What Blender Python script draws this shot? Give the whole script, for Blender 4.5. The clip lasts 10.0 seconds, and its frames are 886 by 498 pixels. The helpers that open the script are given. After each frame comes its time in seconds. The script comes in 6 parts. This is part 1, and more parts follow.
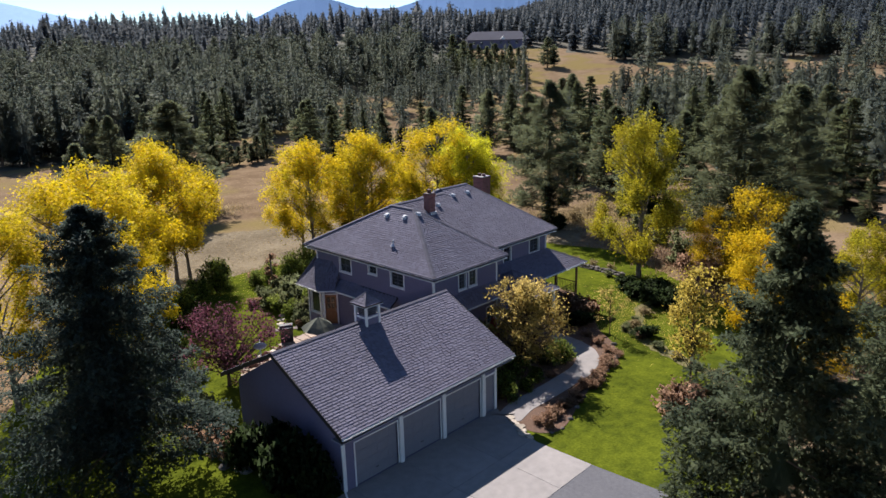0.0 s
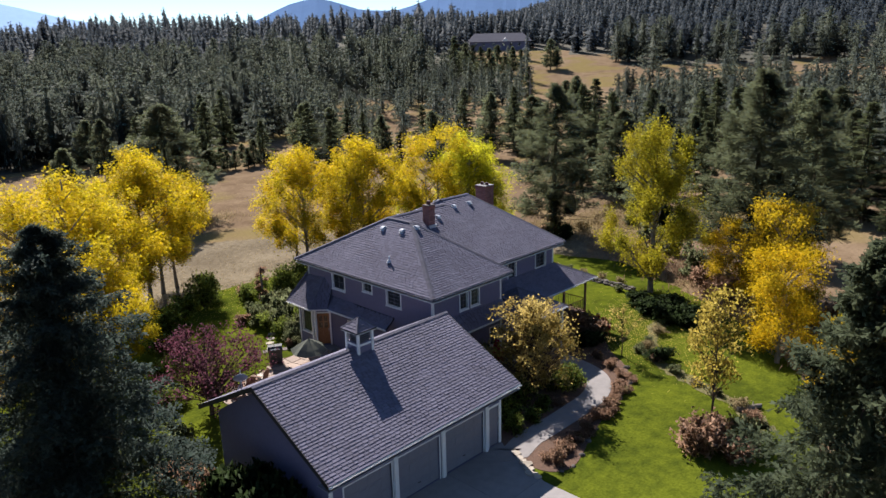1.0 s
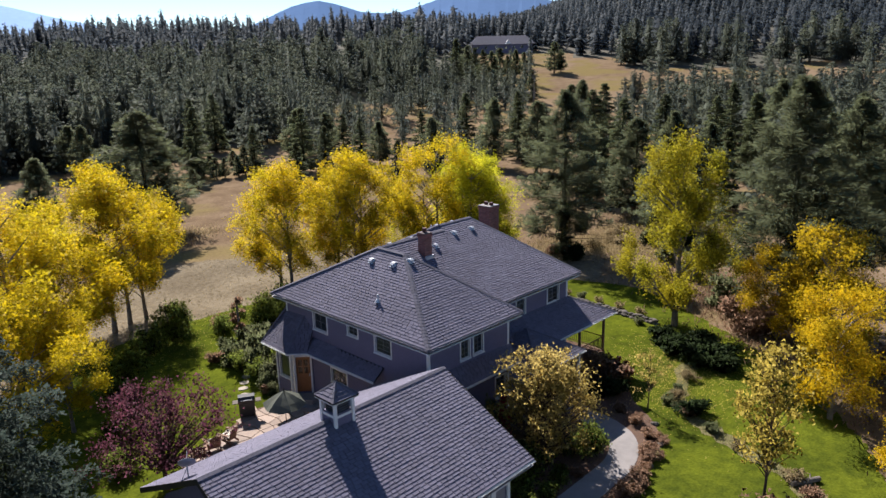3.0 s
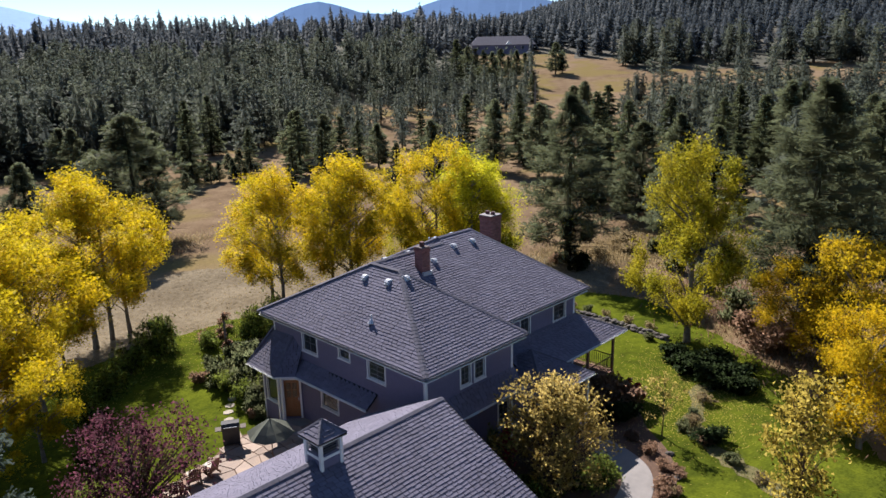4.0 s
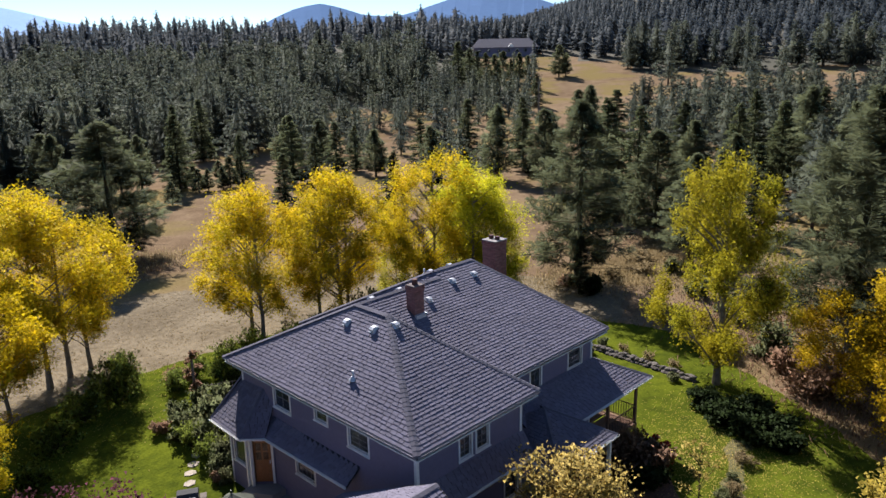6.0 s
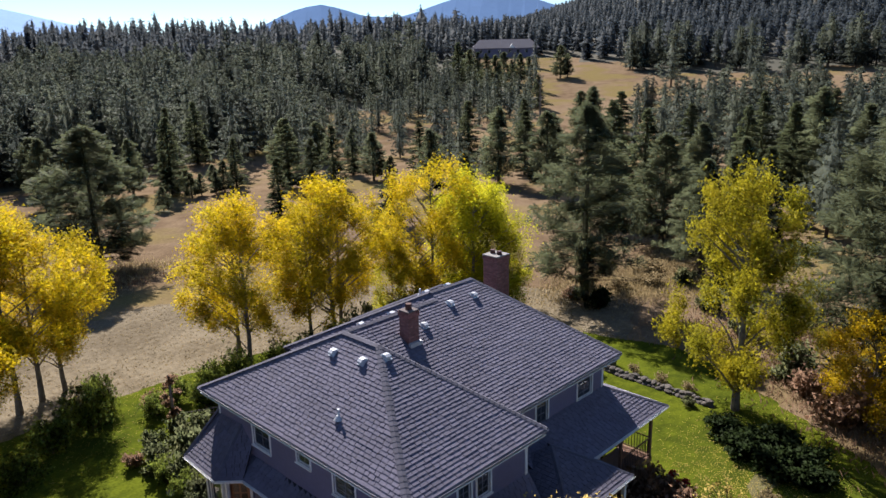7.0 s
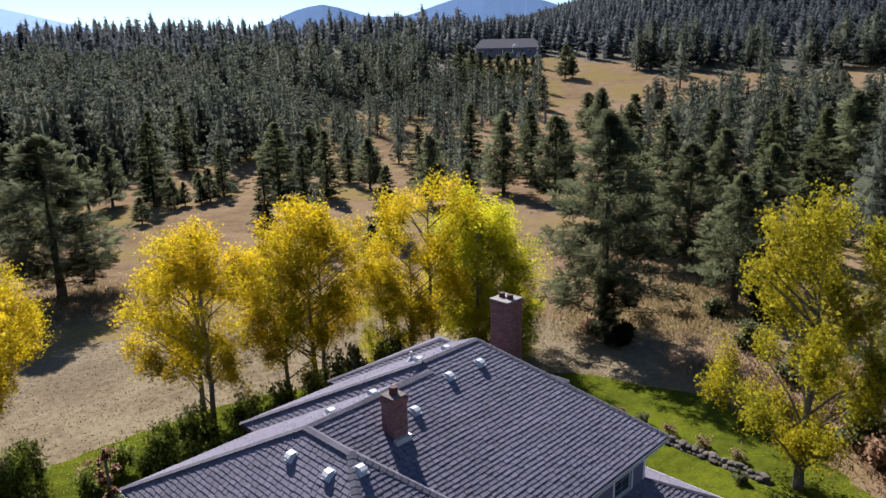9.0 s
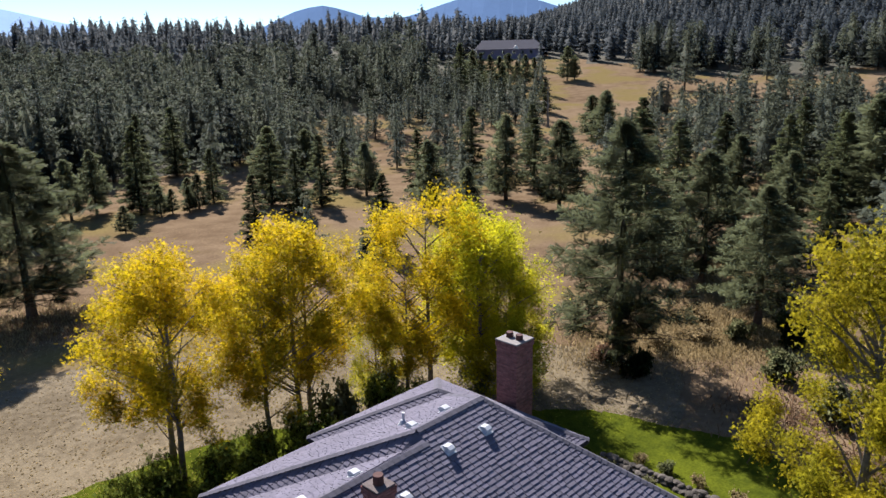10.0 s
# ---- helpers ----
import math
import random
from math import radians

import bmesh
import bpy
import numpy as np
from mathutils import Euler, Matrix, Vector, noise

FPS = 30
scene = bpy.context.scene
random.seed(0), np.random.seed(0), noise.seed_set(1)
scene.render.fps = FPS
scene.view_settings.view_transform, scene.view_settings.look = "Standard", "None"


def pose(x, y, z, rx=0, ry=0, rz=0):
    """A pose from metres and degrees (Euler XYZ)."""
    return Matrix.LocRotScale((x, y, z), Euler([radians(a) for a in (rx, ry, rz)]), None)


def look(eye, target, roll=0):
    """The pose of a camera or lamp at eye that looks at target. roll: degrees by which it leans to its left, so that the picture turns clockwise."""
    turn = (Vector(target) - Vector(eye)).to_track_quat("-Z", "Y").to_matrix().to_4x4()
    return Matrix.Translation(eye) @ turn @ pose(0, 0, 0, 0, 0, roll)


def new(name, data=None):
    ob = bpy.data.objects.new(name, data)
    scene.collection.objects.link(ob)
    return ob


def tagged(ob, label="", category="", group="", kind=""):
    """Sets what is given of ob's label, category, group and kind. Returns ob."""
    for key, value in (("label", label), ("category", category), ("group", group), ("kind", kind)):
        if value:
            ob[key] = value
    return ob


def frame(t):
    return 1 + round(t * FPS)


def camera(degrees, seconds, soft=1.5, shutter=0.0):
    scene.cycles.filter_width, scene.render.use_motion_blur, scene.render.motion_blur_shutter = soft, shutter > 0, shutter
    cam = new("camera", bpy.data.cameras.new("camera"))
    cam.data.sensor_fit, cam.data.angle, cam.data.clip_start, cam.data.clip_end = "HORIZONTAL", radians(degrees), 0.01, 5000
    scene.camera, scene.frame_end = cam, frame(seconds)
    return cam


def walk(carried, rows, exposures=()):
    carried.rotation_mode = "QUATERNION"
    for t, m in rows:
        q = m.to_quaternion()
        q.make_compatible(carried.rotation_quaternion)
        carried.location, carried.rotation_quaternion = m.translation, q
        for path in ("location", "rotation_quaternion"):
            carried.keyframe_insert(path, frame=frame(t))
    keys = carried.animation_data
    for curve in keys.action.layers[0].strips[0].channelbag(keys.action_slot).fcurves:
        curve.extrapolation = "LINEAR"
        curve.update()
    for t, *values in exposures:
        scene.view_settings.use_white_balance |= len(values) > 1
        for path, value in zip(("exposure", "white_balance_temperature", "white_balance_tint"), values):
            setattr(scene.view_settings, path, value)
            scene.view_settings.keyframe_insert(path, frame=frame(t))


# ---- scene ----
cam = camera(62.5, 10.0)
PATH = [
    (0, (-0.423, -0.406, 18.346), (0.957, 0.937, 17.808), -1.5),
    (0.5, (0.779, 0.688, 18.312), (2.158, 2.033, 17.776), -1.5),
    (1, (1.991, 1.769, 18.295), (3.369, 3.117, 17.762), -1.5),
    (1.5, (3.229, 2.896, 18.326), (4.606, 4.245, 17.794), -1.5),
    (2, (4.403, 4.001, 18.348), (5.782, 5.35, 17.817), -1.5),
    (2.5, (5.518, 5.025, 18.338), (6.896, 6.376, 17.81), -1.4),
    (4, (8.614, 7.838, 18.329), (9.991, 9.191, 17.804), -1.4),
    (4.5, (9.581, 8.767, 18.324), (10.96, 10.119, 17.802), -1.4),
    (5, (10.608, 9.686, 18.35), (11.986, 11.039, 17.829), -1.4),
    (5.5, (11.7, 10.61, 18.364), (13.076, 11.966, 17.844), -1.4),
    (6, (12.761, 11.582, 18.379), (14.136, 12.938, 17.86), -1.3),
    (7.5, (16.2, 14.647, 18.355), (17.574, 16.006, 17.839), -1.4),
    (8, (17.447, 15.838, 18.348), (18.82, 17.197, 17.832), -1.4),
    (8.5, (18.807, 17.097, 18.349), (20.179, 18.457, 17.831), -1.4),
    (9, (20.204, 18.421, 18.358), (21.575, 19.783, 17.841), -1.4),
    (9.5, (21.761, 19.915, 18.381), (23.132, 21.276, 17.865), -1.4),
    (10, (23.352, 21.455, 18.38), (24.724, 22.817, 17.866), -1.3),
]
walk(cam, [(t, look(eye, target, roll)) for t, eye, target, roll in PATH])

# ---- light: clear autumn sky, sun ahead of the camera and to its left ----
SUN_DIR = Vector((0.474, 1.107, 1.0)).normalized()
world = bpy.data.worlds.new("sky")
scene.world = world
world.use_nodes = True
wn = world.node_tree.nodes
sky = wn.new("ShaderNodeTexSky")
sky.sky_type = "NISHITA"
sky.sun_disc = False
sky.sun_elevation = math.asin(SUN_DIR.z)
sky.sun_rotation = math.atan2(SUN_DIR.x, SUN_DIR.y)
sky.altitude = 3000.0
sky.air_density = 1.0
sky.dust_density = 0.05
sky.ozone_density = 3.5
world.node_tree.links.new(sky.outputs["Color"], wn["Background"].inputs["Color"])
wn["Background"].inputs["Strength"].default_value = 0.07
sun = new("sun", bpy.data.lights.new("sun", "SUN"))
sun.data.energy = 5.0
sun.data.angle = radians(0.5)
sun.data.color = (1.0, 0.935, 0.9)
sun.matrix_world = look(SUN_DIR * 100, (0, 0, 0))
scene.view_settings.exposure = 1.16

# ---- materials ----
def material(name, base, second=None, rough=0.85, big=0.35, small=6.0, grain=60.0, amount=0.5, bump=0.25, spec=0.3,
             metal=0.0, rand=0.0, island=0.0, thin=0.0, ramp=(0.35, 0.65), third=None, gaps=0.0):
    """Two colours mixed by noise at two scales, a grain in value and relief, and a shift from piece to piece; gaps: the share of a needle spray or leaf cluster that one sees through."""
    m = bpy.data.materials.new(name)
    m.use_nodes = True
    nt = m.node_tree
    n, ln = nt.nodes, nt.links.new
    b = n["Principled BSDF"]
    second = second or tuple(c * 0.6 for c in base)
    geo = n.new("ShaderNodeNewGeometry")

    def tex(scale, detail):
        t = n.new("ShaderNodeTexNoise")
        t.inputs["Scale"].default_value = scale
        t.inputs["Detail"].default_value = detail
        ln(geo.outputs["Position"], t.inputs["Vector"])
        return t.outputs["Fac"]

    def calc(op, a, c):
        k = n.new("ShaderNodeMath")
        k.operation = op
        for i, v in enumerate((a, c)):
            if isinstance(v, (int, float)):
                k.inputs[i].default_value = v
            else:
                ln(v, k.inputs[i])
        return k.outputs[0]

    mix = n.new("ShaderNodeMix")
    mix.data_type = "RGBA"
    mix.inputs[6].default_value = (*base, 1)
    mix.inputs[7].default_value = (*second, 1)
    fac = calc("ADD", calc("MULTIPLY", tex(big, 3), 0.5), calc("MULTIPLY", tex(small, 4), 0.5))
    rmp = n.new("ShaderNodeMapRange")
    rmp.inputs[1].default_value, rmp.inputs[2].default_value = ramp
    ln(fac, rmp.inputs[0])
    ln(rmp.outputs[0], mix.inputs[0])
    if third:
        patch = n.new("ShaderNodeMapRange")
        patch.inputs[1].default_value, patch.inputs[2].default_value = 0.5, 0.62
        ln(tex(big * 2.3, 5), patch.inputs[0])
        over = n.new("ShaderNodeMix")
        over.data_type = "RGBA"
        over.inputs[7].default_value = (*third, 1)
        ln(patch.outputs[0], over.inputs[0])
        ln(mix.outputs[2], over.inputs[6])
        mix = over
    g = tex(grain, 2)
    val = calc("ADD", calc("MULTIPLY", g, amount), 1 - amount * 0.5)
    if rand:
        oi = n.new("ShaderNodeObjectInfo")
        val = calc("MULTIPLY", val, calc("ADD", calc("MULTIPLY", oi.outputs["Random"], rand), 1 - rand * 0.5))
    if island:
        val = calc("MULTIPLY", val, calc("ADD", calc("MULTIPLY", geo.outputs["Random Per Island"], island), 1 - island * 0.5))
    mul = n.new("ShaderNodeMix")
    mul.data_type, mul.blend_type = "RGBA", "MULTIPLY"
    mul.inputs[0].default_value = 1.0
    ln(mix.outputs[2], mul.inputs[6])
    ln(val, mul.inputs[7])
    col = mul.outputs[2]
    ln(col, b.inputs["Base Color"])
    b.inputs["Roughness"].default_value = rough
    b.inputs["Specular IOR Level"].default_value = 0.06 if thin else spec
    b.inputs["Metallic"].default_value = metal
    if bump:
        bp = n.new("ShaderNodeBump")
        bp.inputs["Strength"].default_value = bump
        bp.inputs["Distance"].default_value = 0.02
        ln(g, bp.inputs["Height"])
        ln(bp.outputs[0], b.inputs["Normal"])
    if thin:
        tr = n.new("ShaderNodeBsdfTranslucent")
        ln(col, tr.inputs["Color"])
        ms = n.new("ShaderNodeMixShader")
        ms.inputs[0].default_value = thin
        ln(b.outputs[0], ms.inputs[1])
        ln(tr.outputs[0], ms.inputs[2])
        if gaps:
            clear, open_mix = n.new("ShaderNodeBsdfTransparent"), n.new("ShaderNodeMixShader")
            open_mix.inputs[0].default_value = gaps
            ln(ms.outputs[0], open_mix.inputs[1])
            ln(clear.outputs[0], open_mix.inputs[2])
            ms = open_mix
        ln(ms.outputs[0], n["Material Output"].inputs["Surface"])
    return m


def siding(name, base):
    """Painted lap boards: a saw-tooth relief that repeats up the wall."""
    m = material(name, base, tuple(c * 0.85 for c in base), rough=0.6, amount=0.12, bump=0.0)
    n, ln = m.node_tree.nodes, m.node_tree.links.new
    geo = n.new("ShaderNodeNewGeometry")
    sep = n.new("ShaderNodeSeparateXYZ")
    ln(geo.outputs["Position"], sep.inputs[0])
    d = n.new("ShaderNodeMath")
    d.operation, d.inputs[1].default_value = "DIVIDE", 0.15
    ln(sep.outputs[2], d.inputs[0])
    f = n.new("ShaderNodeMath")
    f.operation = "FRACT"
    ln(d.outputs[0], f.inputs[0])
    bp = n.new("ShaderNodeBump")
    bp.invert = True
    bp.inputs["Strength"].default_value, bp.inputs["Distance"].default_value = 0.5, 0.015
    ln(f.outputs[0], bp.inputs["Height"])
    ln(bp.outputs[0], n["Principled BSDF"].inputs["Normal"])
    return m


def glass(name):
    m = bpy.data.materials.new(name)
    m.use_nodes = True
    b = m.node_tree.nodes["Principled BSDF"]
    b.inputs["Base Color"].default_value = (0.45, 0.48, 0.5, 1)
    b.inputs["Roughness"].default_value = 0.02
    b.inputs["Transmission Weight"].default_value = 1.0
    b.inputs["IOR"].default_value = 1.3
    return m


SHINGLE = material("slate_grey_shingle", (0.085, 0.079, 0.115), (0.12, 0.111, 0.153), rough=1.0, big=0.5, small=9, grain=90, amount=0.6, rand=0.3, island=0.3, spec=0.9, bump=0.06)
CAP = material("ridge_cap_shingle", (0.064, 0.061, 0.086), (0.086, 0.082, 0.11), rough=1.0, spec=0.9, rand=0.3, island=0.3, bump=0.06)
DECK = material("roof_underlay", (0.03, 0.03, 0.036), rough=0.9)
SIDING = siding("grey_blue_siding", (0.138, 0.13, 0.208))
GREYTRIM = material("grey_eave_paint", (0.2, 0.2, 0.24), (0.17, 0.17, 0.2), rough=0.5, amount=0.1, bump=0.05)
TRIM = material("white_trim_paint", (0.72, 0.72, 0.72), (0.62, 0.62, 0.62), rough=0.5, amount=0.1, bump=0.05)
GLASS = glass("window_glass")
DARK = material("dark_interior", (0.03, 0.03, 0.035), rough=0.9)
GDOOR = material("grey_garage_door_paint", (0.19, 0.19, 0.22), (0.17, 0.17, 0.2), rough=0.5, amount=0.1, bump=0.05)
WOOD = material("varnished_oak_door", (0.30, 0.13, 0.045), (0.20, 0.08, 0.03), rough=0.4, small=15, grain=80, bump=0.1)
BRICK = material("red_brown_brick", (0.12, 0.046, 0.042), (0.2, 0.095, 0.085), rough=0.9, small=8, rand=0.6, island=0.6)
MORTAR = material("grey_mortar", (0.16, 0.13, 0.125), rough=0.95)
BLIND = material("grey_window_blind", (0.17, 0.17, 0.2), (0.13, 0.13, 0.16), rough=0.9, amount=0.15, bump=0.05)
CLAY = material("sooty_terracotta_flue", (0.1, 0.042, 0.036), rough=0.8)
ZINC = material("galvanised_metal", (0.45, 0.47, 0.5), (0.38, 0.4, 0.43), rough=0.5, metal=0.4, amount=0.15, bump=0.05)
VENTM = material("painted_white_vent_metal", (0.5, 0.52, 0.56), (0.4, 0.42, 0.46), rough=0.4, amount=0.15, bump=0.05)
CONCRETE = material("broom_finished_concrete", (0.265, 0.243, 0.232), (0.205, 0.19, 0.182), rough=0.9, big=0.3, small=2.5, grain=40, amount=0.25, bump=0.15, rand=0.12)
ASPHALT = material("old_grey_asphalt", (0.11, 0.11, 0.12), (0.08, 0.08, 0.09), rough=0.95, grain=120, amount=0.5)
LAWN = material("mown_green_lawn", (0.09, 0.108, 0.011), (0.046, 0.06, 0.008), rough=1.0, big=0.25, small=1.6, grain=8, amount=1.0, bump=1.0, ramp=(0.4, 0.6), spec=0.0)
FLOOR = material("dark_forest_floor", (0.07, 0.06, 0.04), (0.045, 0.045, 0.03), rough=1.0, big=0.03, small=0.3, grain=2, amount=0.5, bump=0.3)
FIELD = material("dry_autumn_grassland", (0.2, 0.144, 0.092), (0.125, 0.086, 0.054), rough=1.0, big=0.03, small=0.35, grain=3.0, amount=0.7, bump=0.6, ramp=(0.4, 0.62), spec=0.0, third=(0.172, 0.132, 0.058))
HAY = material("pale_mown_hay_stubble", (0.205, 0.17, 0.118), (0.12, 0.097, 0.066), rough=1.0, big=0.2, small=2.2, grain=11.0, amount=1.1, bump=0.6, ramp=(0.4, 0.62), spec=0.0)
BRUSH = material("tan_brown_dry_stalks", (0.22, 0.145, 0.09), (0.16, 0.1, 0.065), rough=0.9, small=0.6, grain=8, bump=0, island=0.7, thin=0.5)
LITTER = material("dry_leaf_litter", (0.15, 0.128, 0.055), (0.085, 0.082, 0.03), rough=1.0, big=0.6, small=4, grain=18, amount=0.9, bump=0.8)
MULCH = material("brown_bark_mulch", (0.13, 0.075, 0.05), (0.08, 0.05, 0.035), rough=1.0, big=0.8, small=8, grain=30, amount=0.9, bump=0.9)
FLAG = material("buff_flagstone", (0.34, 0.255, 0.2), (0.27, 0.215, 0.18), rough=0.9, small=3, rand=0.4)
ROCK = material("grey_field_stone", (0.12, 0.105, 0.093), (0.07, 0.062, 0.056), rough=0.95, small=4, rand=0.6, bump=0.5)
BARK = material("pine_bark", (0.12, 0.075, 0.05), (0.06, 0.04, 0.03), rough=1.0, small=5, grain=25, amount=0.7, bump=0.8)
ASPENBARK = material("grey_brown_aspen_bark", (0.2, 0.17, 0.135), (0.085, 0.07, 0.055), rough=0.9, big=2, small=5, grain=20, amount=0.5, bump=0.4)
DEADWOOD = material("weathered_dead_wood", (0.2, 0.17, 0.15), rough=1.0)
PINE = material("ponderosa_needles", (0.178, 0.2, 0.108), (0.125, 0.145, 0.08), rough=0.7, small=1.2, grain=8, amount=0.4, bump=0, island=0.35, rand=0.4, thin=0.5, gaps=0.46)
FIR = material("fir_needles", (0.085, 0.105, 0.052), (0.115, 0.13, 0.062), rough=0.7, small=1.2, grain=8, amount=0.4, bump=0, island=0.35, rand=0.4, thin=0.5, gaps=0.38)
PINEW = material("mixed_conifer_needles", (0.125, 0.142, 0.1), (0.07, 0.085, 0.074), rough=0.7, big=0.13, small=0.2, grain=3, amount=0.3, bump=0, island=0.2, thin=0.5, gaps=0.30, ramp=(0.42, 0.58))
# far woods: the blue of distant haze is put into the needle colour
FIRW = material("haze_blue_conifer_needles", (0.064, 0.079, 0.09), (0.044, 0.056, 0.068), rough=0.7, big=0.13, small=0.2, grain=2, amount=0.15, bump=0, island=0.2, thin=0.5, gaps=0.20, ramp=(0.42, 0.58))
SPRUCE = material("olive_green_spruce_needles", (0.105, 0.125, 0.066), (0.062, 0.08, 0.048), rough=0.7, small=1.5, grain=8, amount=0.4, bump=0, island=0.35, thin=0.5, gaps=0.18)
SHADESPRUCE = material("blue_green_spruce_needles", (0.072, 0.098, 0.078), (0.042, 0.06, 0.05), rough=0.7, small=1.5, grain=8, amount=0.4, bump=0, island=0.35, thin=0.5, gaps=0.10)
JUNIPER = material("dark_juniper_needles", (0.04, 0.06, 0.022), (0.026, 0.042, 0.016), rough=0.7, small=2, grain=8, bump=0, island=0.5, thin=0.5)
GOLD = material("golden_aspen_leaves", (0.77, 0.53, 0.01), (0.56, 0.47, 0.018), rough=0.6, big=0.25, small=0.9, grain=6, amount=0.2, bump=0, island=0.25, rand=0.2, thin=0.58, gaps=0.46)
LIME = material("yellow_green_leaves", (0.74, 0.665, 0.022), (0.54, 0.56, 0.03), rough=0.6, big=0.25, small=0.8, grain=6, amount=0.3, bump=0, island=0.3, thin=0.58, gaps=0.46)
OLIVE = material("olive_gold_leaves", (0.47, 0.385, 0.022), (0.3, 0.29, 0.02), rough=0.6, big=0.25, small=0.8, grain=6, amount=0.3, bump=0, island=0.3, thin=0.58, gaps=0.4)
GRASS = material("green_grass_blades", (0.11, 0.135, 0.015), (0.15, 0.145, 0.03), rough=0.9, small=0.6, grain=6, bump=0, island=0.6, thin=0.5)
AMBER = material("amber_leaves", (0.72, 0.47, 0.012), (0.52, 0.38, 0.018), rough=0.6, big=0.25, small=0.8, grain=6, amount=0.3, bump=0, island=0.3, thin=0.5, gaps=0.42)
CREAM = material("pale_straw_yellow_leaves", (0.62, 0.47, 0.15), (0.4, 0.3, 0.085), rough=0.7, small=3.5, grain=8, amount=0.4, bump=0, island=0.8, thin=0.5)
PALEGOLD = material("pale_gold_leaves", (0.55, 0.42, 0.08), (0.36, 0.29, 0.06), rough=0.6, big=0.4, small=1.5, grain=6, amount=0.3, bump=0, island=0.5, thin=0.5)
PLUM = material("purple_red_leaves", (0.15, 0.05, 0.075), (0.08, 0.032, 0.045), rough=0.7, small=2, grain=8, bump=0, island=0.8, thin=0.5)
RUST = material("rust_brown_twigs", (0.4, 0.25, 0.165), (0.27, 0.17, 0.115), rough=0.9, small=2, grain=8, bump=0, island=0.7, thin=0.5)
BUSH = material("dark_green_shrub_leaves", (0.14, 0.19, 0.035), (0.22, 0.26, 0.05), rough=0.7, small=2, grain=8, bump=0, island=0.7, thin=0.5, gaps=0.3)
SAGE = material("grey_green_shrub_leaves", (0.14, 0.17, 0.08), (0.2, 0.2, 0.1), rough=0.8, small=2, grain=8, bump=0, island=0.6, thin=0.5)
CRIMSON = material("crimson_leaves", (0.62, 0.04, 0.085), (0.42, 0.035, 0.06), rough=0.7, small=2, grain=8, bump=0, island=0.6, thin=0.5)
STONE = material("pale_stepping_stone", (0.36, 0.31, 0.25), (0.26, 0.23, 0.19), rough=0.95, small=4, rand=0.4, bump=0.4)
STRAW = material("straw_grass_blades", (0.33, 0.26, 0.145), (0.25, 0.19, 0.10), rough=0.9, small=0.5, grain=4, bump=0, island=0.6, thin=0.5)
BLACKM = material("black_enamel", (0.02, 0.02, 0.022), rough=0.35, amount=0.1, bump=0.0, spec=0.5)
CANVAS = material("sage_grey_canvas", (0.15, 0.16, 0.13), (0.11, 0.12, 0.1), rough=0.9, amount=0.2, bump=0.1, thin=0.2)
CEDAR = material("weathered_red_cedar", (0.22, 0.12, 0.08), (0.16, 0.09, 0.06), rough=0.8, small=8, grain=40)
IRON = material("dark_iron_rail", (0.03, 0.028, 0.028), rough=0.5, bump=0.05)


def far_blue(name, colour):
    """Far land, the blue haze of kilometres of clear air painted in, glowing faintly."""
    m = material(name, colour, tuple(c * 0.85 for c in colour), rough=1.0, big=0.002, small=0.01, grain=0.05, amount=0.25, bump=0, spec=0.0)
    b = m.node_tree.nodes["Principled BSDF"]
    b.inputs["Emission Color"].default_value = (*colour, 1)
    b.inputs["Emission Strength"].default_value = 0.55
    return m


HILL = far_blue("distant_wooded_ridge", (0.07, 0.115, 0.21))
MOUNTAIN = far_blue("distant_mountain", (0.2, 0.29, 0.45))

# ---- mesh helpers ----
def mesh_np(name, verts, faces, mats, normals=None):
    """A mesh from arrays: faces all of one size; normals, where given, round off the shading of foliage."""
    me = bpy.data.meshes.new(name)
    v, f = np.asarray(verts, np.float32), np.asarray(faces, np.int32)
    me.vertices.add(len(v))
    me.vertices.foreach_set("co", v.ravel())
    me.loops.add(f.size)
    me.loops.foreach_set("vertex_index", f.ravel())
    me.polygons.add(len(f))
    me.polygons.foreach_set("loop_start", np.arange(0, f.size, f.shape[1], dtype=np.int32))
    me.polygons.foreach_set("use_smooth", np.full(len(f), normals is not None))
    me.update(calc_edges=True)
    if normals is not None:
        me.attributes.new("custom_normal", "FLOAT_VECTOR", "POINT").data.foreach_set("vector", np.asarray(normals, np.float32).ravel())
    for m in mats if isinstance(mats, (list, tuple)) else [mats]:
        me.materials.append(m)
    return me


def part(name, bm, mat, parent=None, label="", smooth=False):
    """Links a bmesh (or a mesh) as one object under a thing or a part."""
    if isinstance(bm, bpy.types.Mesh):
        me = bm
    else:
        me = bpy.data.meshes.new(name)
        bmesh.ops.recalc_face_normals(bm, faces=bm.faces)
        bm.to_mesh(me)
        bm.free()
        me.materials.append(mat)
    if smooth:
        me.polygons.foreach_set("use_smooth", [True] * len(me.polygons))
    ob = new(name, me)
    if parent:
        ob.parent = parent
    if label:
        ob["label"] = label
    return ob


def thing(name, label, category, group="", kind="", at=(0, 0, 0)):
    e = new(name)
    e.location = at
    return tagged(e, label, category, group, kind)


def box(bm, x0, x1, y0, y1, z0, z1, m=None):
    r = bmesh.ops.create_cube(bm, size=1)
    t = Matrix.Translation(((x0 + x1) / 2, (y0 + y1) / 2, (z0 + z1) / 2)) @ Matrix.Diagonal((x1 - x0, y1 - y0, z1 - z0, 1))
    bmesh.ops.transform(bm, matrix=m @ t if m else t, verts=r["verts"])
    return bm


